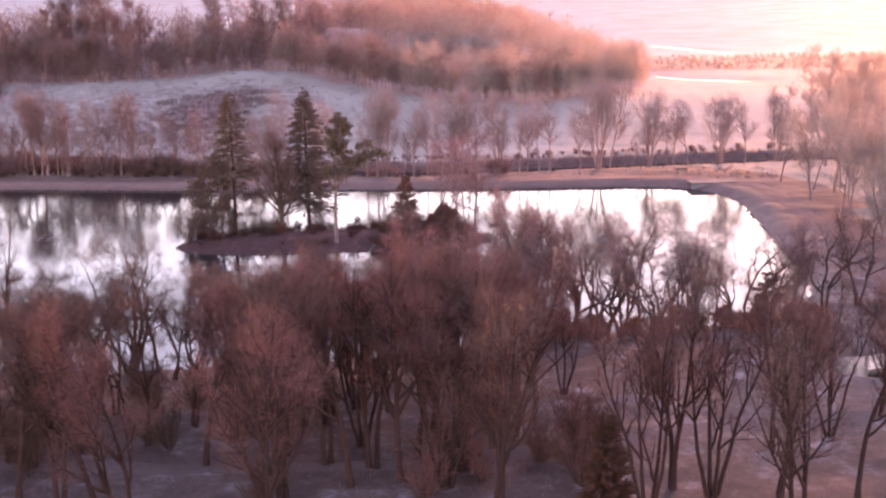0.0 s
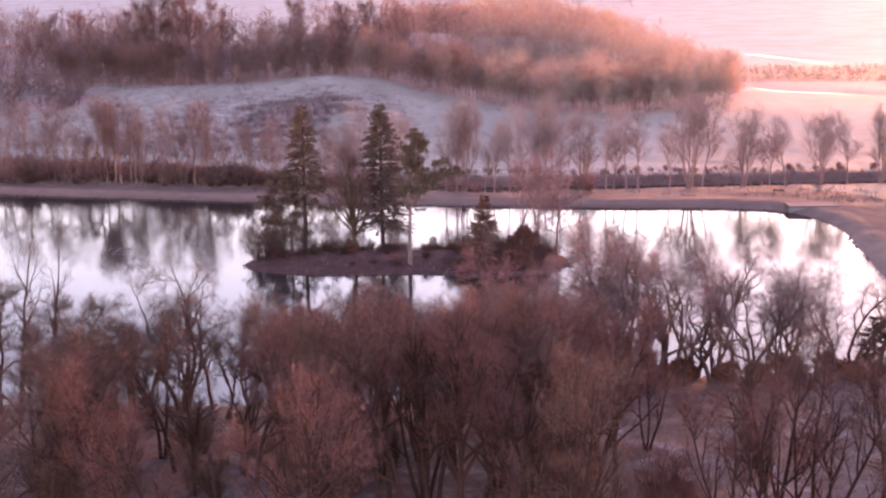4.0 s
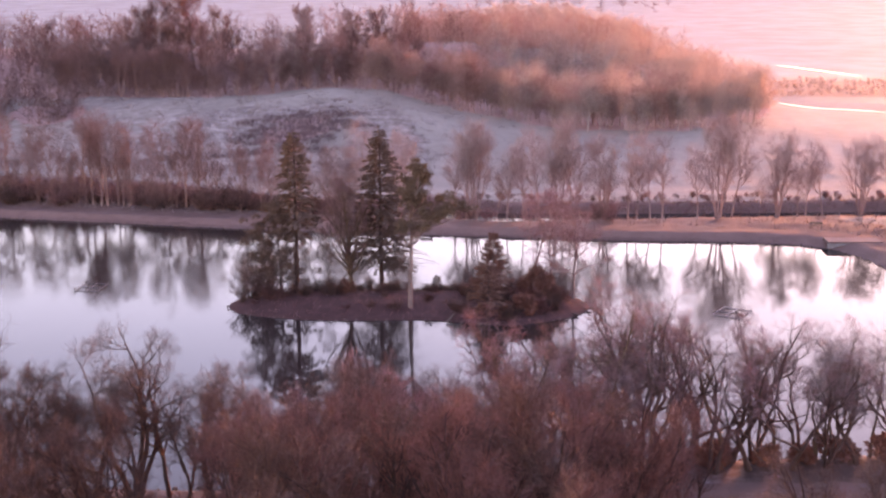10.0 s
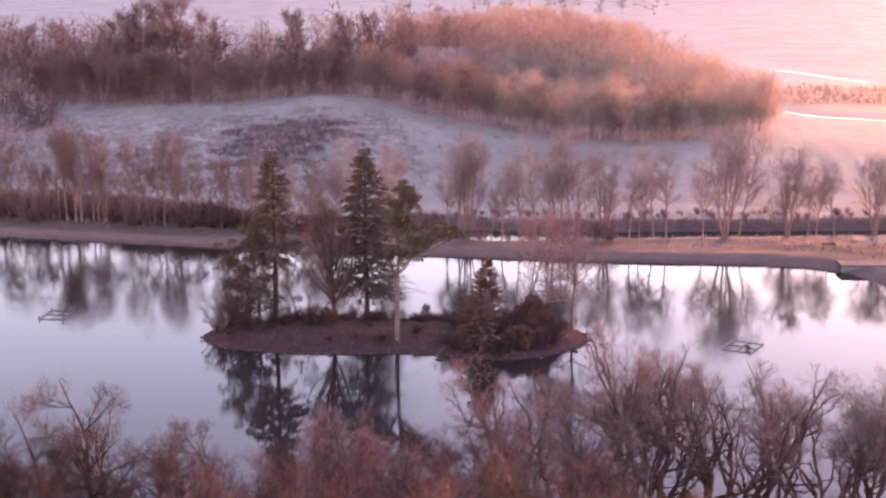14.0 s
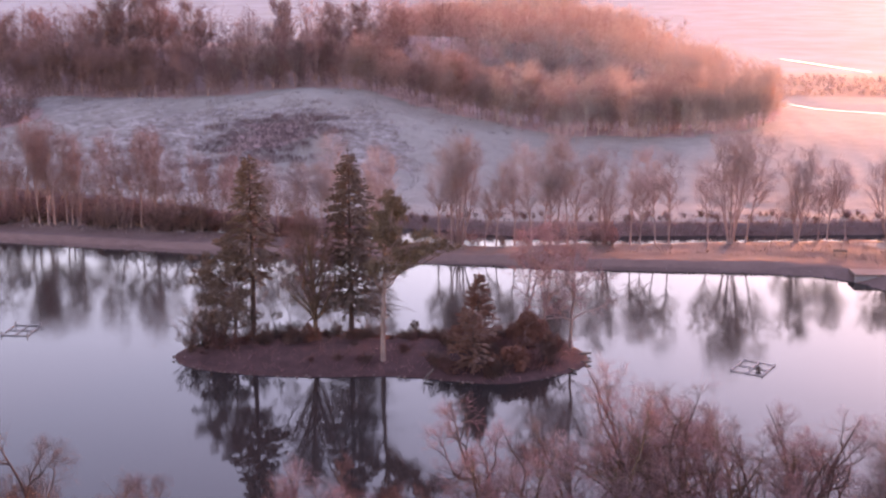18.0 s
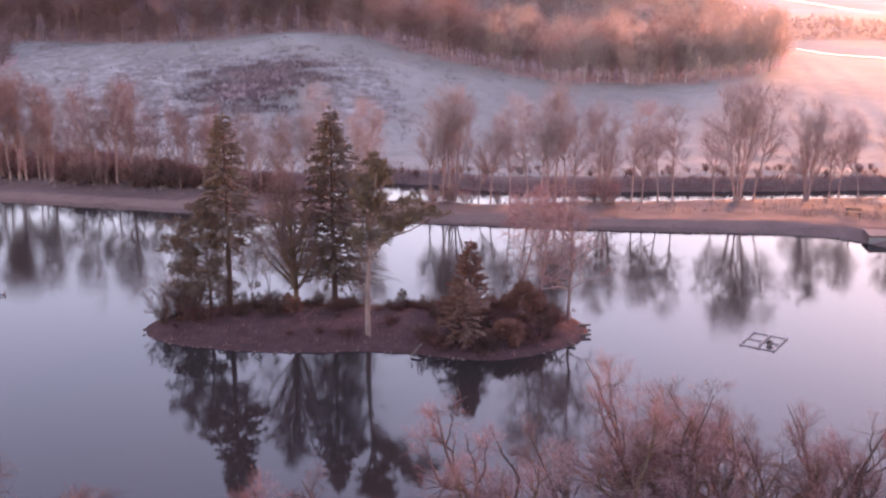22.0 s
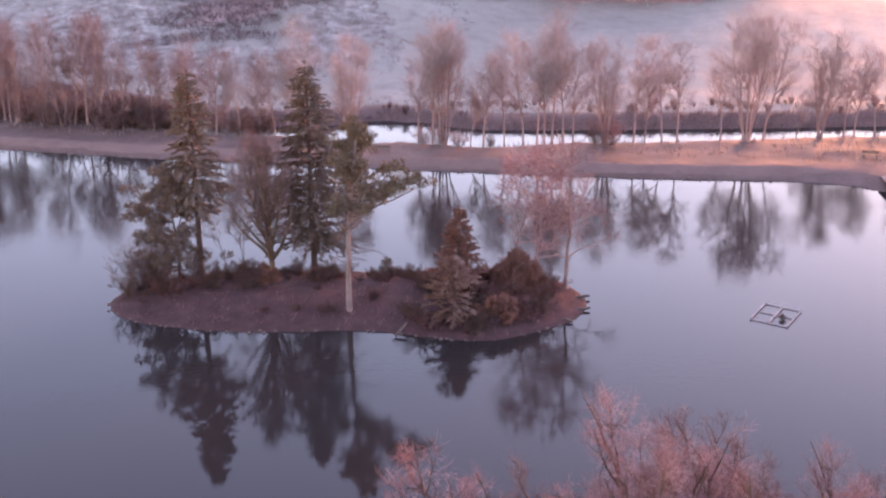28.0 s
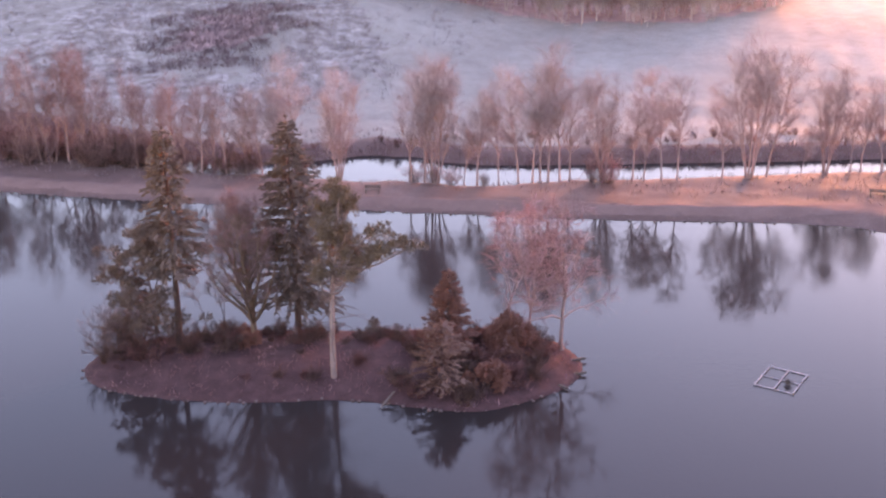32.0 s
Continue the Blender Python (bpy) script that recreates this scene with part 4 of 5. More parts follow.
log_thing("log", (17.3, 2.7, 0.24), (18.35, 3.05, 0.26), 0.11, "dark wet log jutting from the island's tip", "shore logs")
log_thing("log", (17.4, 0.6, 0.20), (18.25, 0.8, 0.22), 0.12, "dark wet log jutting from the island's tip", "shore logs")
log_thing("log", (16.2, -1.2, 0.18), (16.95, -1.6, 0.16), 0.11, "dark wet log jutting from the island's tip", "shore logs")
log_thing("log", (9.6, 7.6, 0.36), (12.6, 7.4, 0.40), 0.14, "fallen log along the island's rear edge", "shore logs")
log_thing("log", (-9.3, 6.8, 0.36), (-7.6, 7.0, 0.42), 0.15, "fallen log along the island's rear edge", "shore logs")
log_thing("log", (4.0, -4.7, 0.10), (4.8, -3.6, 0.75), 0.10, "broken stump leaning at the waterline", "shore logs")


def stones(name, ring, step, lo, hi, level, label, seed, out=0.0):
    """Rounded stones strewn along an outline."""
    rs = np.random.RandomState(seed)
    bm = bmesh.new()
    bmesh.ops.create_icosphere(bm, subdivisions=1, radius=1.0)
    ball = np.array([v.co[:] for v in bm.verts])
    tri = np.array([[v.index for v in f.verts] for f in bm.faces])
    bm.free()
    seg = np.roll(ring, -1, 0) - ring
    vs, fs, n = [], [], 0
    for a, d in zip(ring, seg):
        if np.linalg.norm(d) > 12:
            continue
        for k in range(max(1, int(np.linalg.norm(d) / step))):
            c = a + d * rs.uniform() + rs.normal(0, 0.14, 2) + out * np.array([0, 0])
            s = rs.uniform(lo, hi) * np.array([1, rs.uniform(0.7, 1.2), rs.uniform(0.45, 0.8)])
            th = rs.uniform(0, 6.283)
            q = ball * s * (1 + rs.normal(0, 0.09, (len(ball), 1)))
            q = np.stack([q[:, 0] * math.cos(th) - q[:, 1] * math.sin(th), q[:, 0] * math.sin(th) + q[:, 1] * math.cos(th), q[:, 2]], 1)
            vs.append(q + np.array([c[0], c[1], level + s[2] * 0.2]))
            fs.append(tri + n)
            n += len(ball)
    return tagged(mesh_object(name, np.concatenate(vs), np.concatenate(fs), M_STONE, None, True), label, "stones", "", "stuff")


stones("island_stones", offset_ring(ISLE_RING, -0.16), 0.40, 0.06, 0.18, 0.03, "pale frosted stones along the island's waterline", 61)
stones("shore_stones", POND_RING, 0.55, 0.08, 0.22, 0.02, "small stones along the pond's edge", 62)


def blades(name, centres, height, count, spread, material, label, seed, category="grass"):
    """Upright grass blades, slim three-sided spikes round each centre."""
    rs = np.random.RandomState(seed)
    c = np.repeat(np.asarray(centres, float), count, 0)
    c[:, :2] += rs.normal(0, spread, (len(c), 2))
    way = np.stack([rs.normal(0, 0.35, len(c)), rs.normal(0, 0.35, len(c)), np.ones(len(c))], 1)
    p = grow(rs, c - np.array([0, 0, 0.06]), way, height * rs.uniform(0.5, 1.3, len(c)), 3, -0.05, 0.12)
    r = np.full((len(c), 1), 0.02 * (height / 0.5)) * np.array([[1, 0.8, 0.15]])
    return tagged(mesh_object(name, *tubes(p, r, 3), material), label, category, "", "stuff")


def scatter(n, x0, x1, y0, y1, seed, test=None, height=ground_height):
    rs = np.random.RandomState(seed)
    x, y = rs.uniform(x0, x1, n), rs.uniform(y0, y1, n)
    if test is not None:
        k = test(x, y)
        x, y = x[k], y[k]
    return np.stack([x, y, height(x, y)], 1)


blades("island_grass", scatter(420, -18, 18, -5, 8, 71, lambda x, y: ring_distance(x, y, ISLE_RING) < -0.5, island_height), 0.35, 5, 0.25, M_TWIG_SHORE, "tufts of dead brown grass on the island", 72)
blades("bank_grass", scatter(2600, -64, 62, 33, 60, 73, lambda x, y: (ring_distance(x, y, POND_RING) > 5.0) & (line_distance(x, y, BROOK) > 0.2)), 0.55, 5, 0.3, M_REED, "rough dead grass along the brook", 74)
blades("waterside_grass", scatter(5000, -62, 54, 28, 44, 75, lambda x, y: np.abs(ring_distance(x, y, POND_RING) - 0.55) < 0.4), 0.22, 4, 0.2, M_REED, "short dead grass at the pond's edge", 76)
blades("meadow_tussocks", scatter(5000, -80, 10, 66, 118, 77, lambda x, y: (wobble(x, y, 12, 78) > 0.1) & (x < -2 + 0.4 * (y - 70))), 0.5, 6, 0.3, M_TUSSOCK, "frosted tussocks on the rising meadow", 79)
blades("rough_tussocks", scatter(3800, -70, 4, 66, 112, 84, lambda x, y: (np.abs(np.hypot((x + 28) / 14, (y - 87) / 13) - 1.25 - 0.3 * wobble(x, y, 9, 32)) < 0.5) & (wobble(x, y, 5, 33) > -0.1)), 0.6, 6, 0.35, M_TUSSOCK, "lumpy frosted grass round the heather", 85)
blades("brook_heather", scatter(9000, -60, 66, 42, 66, 86, lambda x, y: (np.abs(line_distance(x, y, BROOK) - 1.5) < 1.3) & (y > np.interp(x, [-60, -6, 66], [62, 47.5, 53])) & (wobble(x, y, 7, 36) > -0.45)), 0.6, 6, 0.3, M_HEATH, "red-brown heather along the brook's far side", 87, "heather")
blades("heather_patch", scatter(7000, -48, -8, 68, 116, 80, lambda x, y: np.hypot((x + 28) / 11.5, (y - 92) / 13.0 - 0.3 * (x + 28) / 11.5) + 0.45 * wobble(x, y, 8, 31) < 0.85), 0.7, 6, 0.35, M_HEATH, "purple-brown heather on the meadow slope", 81, "heather")
blades("park_grass", scatter(2200, -32, 50, -76, -36, 82, lambda x, y: ring_distance(x, y, POND_RING) > 0.6), 0.3, 4, 0.3, M_REED, "dead grass and bracken under the park trees", 83)


# ---- floating frames, bench, jetty ----
def beam(name, a, b, w, h, material, parent, label=""):
    """A square timber from a to b with eased edges."""
    a, b = Vector(a), Vector(b)
    d = b - a
    bm = bmesh.new()
    bmesh.ops.create_cube(bm, size=1.0)
    bmesh.ops.scale(bm, vec=(d.length, w, h), verts=bm.verts)
    bmesh.ops.bevel(bm, geom=bm.edges[:], offset=min(w, h) * 0.12, segments=1, affect="EDGES")
    bm.transform(Matrix.Translation((a + b) / 2) @ d.to_track_quat("X", "Z").to_matrix().to_4x4())
    return part(name, bm, material, parent, label)


def floating_frame(x, y, turn, lx, ly, label, nest, timber=M_RAFT, post=0.18):
    root = new("floating_frame")
    for s in (-1, 1):
        beam("rail", (-lx / 2, s * ly / 2, 0.05), (lx / 2, s * ly / 2, 0.05), 0.08, 0.06, timber, root)
        beam("end_rail", (s * lx / 2, -ly / 2, 0.09), (s * lx / 2, ly / 2, 0.08), 0.08, 0.06, timber, root)
    beam("cross_rail", (0, -ly / 2, 0.10), (0, ly / 2, 0.09), 0.08, 0.06, timber, root)
    for s in (-1, 1):
        beam("brace", (s * lx * 0.03, 0, 0.05), (s * lx * 0.47, 0, 0.05), 0.05, 0.06, timber, root)
        for q in (-1, 1):
            beam("corner_post", (s * lx / 2, q * ly / 2, -0.2), (s * lx / 2, q * ly / 2, post), 0.09, 0.09, timber, root)
    if nest:
        rs = np.random.RandomState(5)
        mesh_object("nest", *leafy_mass(rs, (lx * 0.22, -ly * 0.12, 0.16), (0.16, 0.13, 0.09), 45, 0.2, 0.5), M_LOG, root)
    tagged(root, label, "raft", "floating frames")
    root.matrix_basis = pose(x, y, 0, 0, 0, turn)


floating_frame(32.1, 0.5, -29, 2.75, 3.3, "floating timber frame with a dark pile of twigs in one corner", True)
floating_frame(-34.9, 6.7, -2, 2.5, 3.2, "empty floating timber frame of dark damp wood on open water", False, M_RAFT_DARK, 0.4)

jetty = new("jetty")
bm = bmesh.new()
bmesh.ops.create_cube(bm, size=1.0)
bmesh.ops.scale(bm, vec=(6.6, 2.6, 0.22), verts=bm.verts)
bmesh.ops.bevel(bm, geom=bm.edges[:], offset=0.03, segments=2, affect="EDGES")
bmesh.ops.translate(bm, vec=(3.3, 1.3, 0.78), verts=bm.verts)
part("deck", bm, M_CONCRETE, jetty, "pale frosted concrete top")
for i in range(5):
    bm = bmesh.new()
    bmesh.ops.create_cube(bm, size=1.0)
    bmesh.ops.scale(bm, vec=(1.29, 0.3, 1.9), verts=bm.verts)
    bmesh.ops.bevel(bm, geom=bm.edges[:], offset=0.02, segments=1, affect="EDGES")
    bmesh.ops.translate(bm, vec=(0.66 + 1.32 * i, 0.16, -0.28), verts=bm.verts)
    part("wall_block", bm, M_WOOD, jetty, "dark damp facing" if i == 0 else "")
tagged(jetty, "concrete landing stage with a dark face on the water", "jetty")
jetty.matrix_basis = pose(47.9, 29.7, 0, 0, 0, 2)


def bench(x, y, turn):
    root = new("bench")
    for i in range(3):
        beam("seat_slat", (-0.8, -0.16 + 0.16 * i, 0.45), (0.8, -0.16 + 0.16 * i, 0.45), 0.13, 0.04, M_LOG, root)
    for i in range(2):
        beam("back_slat", (-0.8, 0.24, 0.62 + 0.17 * i), (0.8, 0.26, 0.62 + 0.17 * i), 0.04, 0.13, M_LOG, root)
    for s in (-0.65, 0.65):
        beam("leg", (s, -0.16, -0.1), (s, -0.16, 0.43), 0.08, 0.08, M_LOG, root)
        beam("leg", (s, 0.22, -0.1), (s, 0.25, 0.85), 0.08, 0.08, M_LOG, root)
    tagged(root, "weathered timber bench beside the bank path", "bench", "benches")
    root.matrix_basis = place(root, x, y, None, turn)


bench(-1.4, 38.2, 0)
bench(48.3, 38.2, -10)

# ---- far bank trees ----
FAR = [bare_tree("birch", 100 + i, M_BARK_FAR, M_TWIG_ROSE, "slim frosted birch beside the brook", "tree", "brookside trees", True, height=10.0, crown_from=0.30, limbs=26, limb_len=0.36, limb_angle=44, limb_bend=0.10, subs=8, twigs=9, twig_len=0.9, girth=0.011, twig_r=0.007, droop=0.05) for i in range(3)]
# Darker twigs for the left bank: weaker haze glow put into colour.
FAR += [bare_tree("alder", 103 + i, M_BARK_FAR, M_TWIG_HILL, "slim leafless alder beside the brook, twigs darkened for weaker haze glow", "tree", "brookside trees", True, height=10.0, stems=1 + i % 2, crown_from=0.25, limbs=24, limb_len=0.32, limb_angle=40, limb_bend=0.11, subs=8, twigs=9, twig_len=0.8, girth=0.012, twig_r=0.007) for i in range(3)]
FAR_BIG = [bare_tree("willow", 110 + i, M_BARK_FAR, M_TWIG_ROSE, "broad frosted tree with many upright stems by the brook", "tree", "brookside trees", True, height=13.4, stems=7 + i, fan=0.16, crown_from=0.24, limbs=84, limb_len=0.25, limb_angle=29, limb_bend=0.10, subs=8, twigs=11, twig_len=0.9, girth=0.020, twig_r=0.007, jitter=0.08) for i in range(2)]
far_used = set()


def far_tree(x, y, h, kind, turn):
    src = FAR_BIG[kind - 10] if kind >= 10 else FAR[kind]
    m = place(src, x, y, None, turn, h / (13.4 if kind >= 10 else 10.0))
    if src.name in far_used:
        put_copy(src, m)
    else:
        far_used.add(src.name)
        put(src, m)


for i, (x, y, h, kind) in enumerate([(36.8, 43.9, 14.1, 10), (38.6, 44.2, 11.2, 2), (44.9, 45.8, 10.4, 11), (-5.2, 41.8, 10.5, 11), (2.1, 41.6, 10.4, 1), (3.6, 41.5, 11.8, 0), (4.7, 41.5, 12.8, 10), (7.6, 41.4, 6.6, 2), (9.0, 41.3, 10.2, 1), (11.2, 41.5, 9.2, 0), (13.2, 41.8, 10.8, 2), (14.6, 41.9, 10.8, 0), (15.4, 42.0, 10.4, 1),
                                     (16.2, 42.1, 12.1, 2), (17.4, 42.2, 11.2, 0), (18.4, 42.3, 9.8, 1), (21.7, 42.5, 10.7, 11), (24.8, 42.6, 10.0, 0), (26.0, 42.6, 8.6, 1), (27.8, 42.7, 9.6, 2), (29.4, 42.8, 10.1, 0), (34.0, 43.4, 8.8, 1), (42.3, 45.2, 4.8, 2), (47.5, 46.1, 8.0, 0), (48.6, 46.2, 8.8, 1), (50.9, 46.5, 8.5, 2), (56, 47, 10.5, 10), (60, 47.6, 9.6, 1), (65, 48.4, 11, 11), (71, 49.5, 9.6, 0),
                                     (-9.6, 42.9, 10.8, 2), (-15.4, 44.0, 8.2, 2), (-17.6, 44.3, 8.6, 1), (-20.3, 44.9, 9.3, 0), (-12.2, 43.6, 8.0, 0), (-23.5, 46, 9.6, 2), (-27, 47, 8.4, 0), (-30.5, 47.5, 9.4, 1), (-33.6, 47.2, 11.4, 2), (-35.6, 47.6, 11.8, 0), (-37.2, 47.4, 11.6, 1), (-40.4, 48.4, 10.6, 2), (-43.6, 48.2, 11.4, 0), (-45.6, 49.0, 11.0, 2), (-47.0, 48.4, 11.8, 1), (-48.0, 49.2, 12.0, 2),
                                     (-49.2, 48.8, 11.6, 0), (-50.4, 49.4, 12.0, 2), (-52, 49.8, 11.4, 1), (-55.5, 50.6, 11.0, 1), (-59, 51, 10.6, 0), (-62.5, 51.6, 10.8, 2), (-66, 52.4, 11.4, 1), (-71, 53, 11.0, 2), (-77, 54, 11.2, 0), (-84, 55, 11, 2), (-91, 56, 11, 1)]):
    far_tree(x, y, h, kind + 3 if x < -14 - (i * 7) % 9 and kind < 3 else kind, (i * 67) % 360)

rs = np.random.RandomState(129)
for i in range(20):
    x = -66 + 2.9 * i + rs.uniform(-1.1, 1.1)
    y = (43.8 + 0.105 * (-x - 7) if x < -6 else 42.0 + 0.05 * max(x, 0)) + rs.uniform(-0.6, 1.6)
    far_tree(x, y, rs.uniform(6.2, 9.8), int(rs.randint(3)) + (3 if x < -18 else 0), rs.uniform(0, 360))
FAR_SHRUB = [bare_shrub("shrub", 120 + i, (M_TWIG_BROWN, M_TWIG_SHORE, M_TWIG_HILL)[i], "frosted brown thicket along the brook", 2.6, 20, 0.8, "brookside shrubs") for i in range(3)]
rs = np.random.RandomState(130)
spots = [(rs.uniform(-95, -7), 0, rs.uniform(0.7, 1.35)) for _ in range(210)]
spots = [(x, 43.6 + 0.105 * (-x - 7) + rs.uniform(-0.6, 7.5), s) for x, _, s in spots]
spots += [(x, 53.5 + 0.07 * x + rs.uniform(0, 3.5), rs.uniform(0.2, 0.42)) for x in rs.uniform(-6, 70, 70)]
spots += [(x, y, s) for x, y, s in ((2.6, 42.4, 0.8), (4.4, 41.6, 0.7), (6.4, 41.4, 0.7), (20.6, 42.2, 0.9), (22.4, 42.0, 1.0), (9.8, 40.8, 0.5), (-3.6, 51.5, 1.0))]
for i, (x, y, s) in enumerate(spots):
    if ring_distance(np.array([x]), np.array([y]), POND_RING)[0] < 4.5 or line_distance(np.array([x]), np.array([y]), BROOK)[0] < 0.3:
        continue
    src = FAR_SHRUB[i % 3] if x < -6 else FAR_SHRUB[1 + i % 2]
    m = place(src, x, y, None, (i * 53) % 360, s)
    if src.name in far_used:
        put_copy(src, m)
    else:
        far_used.add(src.name)
        put(src, m)


# ---- hill woods and far distance ----
def wood_mass(name, spots, seed, height, material, label, strands=32, width=0.036, fine=4):
    """A far wood: every tree a stem with a crown of fine upswept strands, in one mesh."""
    rs = np.random.RandomState(seed)
    forms = []
    for k in range(5):
        st = grow(rs, np.array([[0, 0, -0.5]]), np.array([[rs.normal(0, 0.05), rs.normal(0, 0.05), 1]]), np.array([1.0 * height]), 5, 0.02, 0.05)
        tr = 0.009 * height * np.array([[1.0, 0.8, 0.6, 0.4, 0.12]])
        at, d, r, u, i = branch_off(rs, st, tr, strands, 0.06, 0.97, 62, 0.45)
        br = grow(rs, at, d, height * 0.42 * (1.1 - 0.7 * u) * rs.uniform(0.5, 1.25, len(u)), 3, 0.07, 0.2)
        a2, d2, r2, u2, i2 = branch_off(rs, br, np.full((len(br), 3), 0.03), fine, 0.3, 1.0, 40, 0.5)
        tw = grow(rs, a2, d2, height * 0.15 * rs.uniform(0.6, 1.4, len(u2)), 2, 0.05, 0.2)
        forms.append(join_arrays([tubes(st, tr, 4), tubes(br, np.full((len(br), 1), width) * np.array([[1, 0.8, 0.5]]), 3), tubes(tw, np.full((len(tw), 1), width * 0.6) * np.array([[1, 0.5]]), 3)]))
    pieces = []
    for x, y, z, s in spots:
        v, f = forms[rs.randint(5)]
        th = rs.uniform(0, 6.283)
        c, q = math.cos(th) * s, math.sin(th) * s
        pieces.append((np.stack([v[:, 0] * c - v[:, 1] * q + x, v[:, 0] * q + v[:, 1] * c + y, v[:, 2] * s + z], 1), f))
    return tagged(mesh_object(name, *join_arrays(pieces), material), label, "wood", "", "stuff")


def wood_spots(n, x0, x1, y0, y1, seed, test, lo=0.75, hi=1.2):
    rs = np.random.RandomState(seed)
    x, y = rs.uniform(x0, x1, n), rs.uniform(y0, y1, n)
    k = test(x, y)
    x, y = x[k], y[k]
    return np.stack([x, y, ground_height(x, y), rs.uniform(lo, hi, len(x))], 1)


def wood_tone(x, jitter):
    """0, 1 or 2: how much haze glow is put into the twig colour at x, with some disorder."""
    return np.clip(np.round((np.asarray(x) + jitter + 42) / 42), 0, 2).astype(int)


# Index picks the bark and twig step that carries the haze glow.
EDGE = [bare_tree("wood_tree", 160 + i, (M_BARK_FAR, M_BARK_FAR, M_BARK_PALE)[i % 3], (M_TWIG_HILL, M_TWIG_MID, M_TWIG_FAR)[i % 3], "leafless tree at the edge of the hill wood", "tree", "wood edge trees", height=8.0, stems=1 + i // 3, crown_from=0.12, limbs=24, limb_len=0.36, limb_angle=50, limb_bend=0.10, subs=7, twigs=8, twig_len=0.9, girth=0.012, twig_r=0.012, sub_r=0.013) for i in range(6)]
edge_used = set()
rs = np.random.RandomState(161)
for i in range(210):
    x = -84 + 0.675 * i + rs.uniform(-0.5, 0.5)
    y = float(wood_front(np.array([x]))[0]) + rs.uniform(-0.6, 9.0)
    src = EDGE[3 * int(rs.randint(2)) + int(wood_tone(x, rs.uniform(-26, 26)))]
    m = place(src, x, y, None, rs.uniform(0, 360), rs.uniform(0.55, 1.25))
    if src.name in edge_used:
        put_copy(src, m)
    else:
        edge_used.add(src.name)
        put(src, m)
shade = np.random.RandomState(162)
rear = wood_spots(2400, -140, 64, 104, 200, 140, lambda x, y: (y > wood_front(x) + 4) & (y < wood_front(x) + np.where(x < 0, 40, 58)) & (x < 63 + 0.04 * (y - 140)), 0.82, 1.08)
brush = wood_spots(700, -140, 63, 100, 170, 154, lambda x, y: np.abs(y - wood_front(x)) < 2.2, 0.25, 0.5)
crest = wood_spots(1500, -22, 62, 140, 214, 158, lambda x, y: (y > wood_front(x) + 42 + np.where(wobble(x, y, 15, 37) > 0.2, 18, 0)) & (y < wood_front(x) + 98) & (x < 52 + 0.1 * (y - 140)))
rear = np.concatenate([rear, crest[:620]])
for spots, seed, strands, width, fine, names, what in ((rear, 141, 17, 0.036, 3, ("hill_wood", "slope_wood", "meadow_wood"), "dense leafless wood on the hill, haze put into its twig colour"), (brush, 147, 14, 0.045, 2, ("wood_brush", "slope_brush", "meadow_brush"), "low leafless brush along the wood's edge")):
    # Twig colour steps paler to the right, standing for the haze glow.
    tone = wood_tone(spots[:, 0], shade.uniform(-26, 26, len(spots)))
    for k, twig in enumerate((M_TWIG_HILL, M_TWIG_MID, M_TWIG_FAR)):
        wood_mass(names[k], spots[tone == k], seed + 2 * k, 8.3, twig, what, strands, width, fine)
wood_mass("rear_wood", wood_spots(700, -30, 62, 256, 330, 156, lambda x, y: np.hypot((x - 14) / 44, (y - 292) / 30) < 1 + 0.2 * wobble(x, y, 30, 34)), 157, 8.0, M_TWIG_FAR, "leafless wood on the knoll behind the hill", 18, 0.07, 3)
wood_mass("side_wood", wood_spots(260, -115, -64, 88, 118, 144, lambda x, y: np.hypot((x + 90) / 20, (y - 104) / 11) < 1), 145, 6.0, M_TWIG_HILL, "leafless copse at the meadow's side", 22, 0.04, 3)
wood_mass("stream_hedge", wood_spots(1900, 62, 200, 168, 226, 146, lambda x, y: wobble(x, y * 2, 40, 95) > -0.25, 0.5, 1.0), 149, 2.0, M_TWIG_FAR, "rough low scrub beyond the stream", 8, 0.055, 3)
wood_mass("distant_woods", wood_spots(900, -260, 330, 560, 900, 150, lambda x, y: wobble(x * 0.5, y, 190, 35) > 0.55, 0.5, 1.3), 153, 10.0, M_TWIG_HILL, "distant hedges and woods across the fields", 10, 0.16, 2)
RIDGE = [bare_tree("oak", 150 + i, M_BARK, M_TWIG_HILL, "round-headed leafless tree on the ridge", "tree", "ridge trees", height=10.0, crown_from=0.25, limbs=34, limb_len=0.46, limb_angle=56, limb_bend=0.09, subs=9, twigs=11, twig_len=0.9, twig_r=0.015, sub_r=0.02) for i in range(2)]
for i, (x, y, h) in enumerate([(-37.6, 146, 10.5), (-66.6, 139, 14.0), (-58.6, 141, 13.5), (-51.5, 141, 11.0), (-82, 139, 10.5), (-91, 140, 10.0), (-74, 141, 10.5), (-25, 147, 9.5), (-19, 146, 10.5), (-62.5, 144, 13.5), (-70.5, 142, 12.0), (-14, 147, 10.0)]):
    m = place(RIDGE[i % 2], x, y, None, i * 71, h / 10.0)
    if i < 2:
        put(RIDGE[i], m)
    else:
        put_copy(RIDGE[i % 2], m)

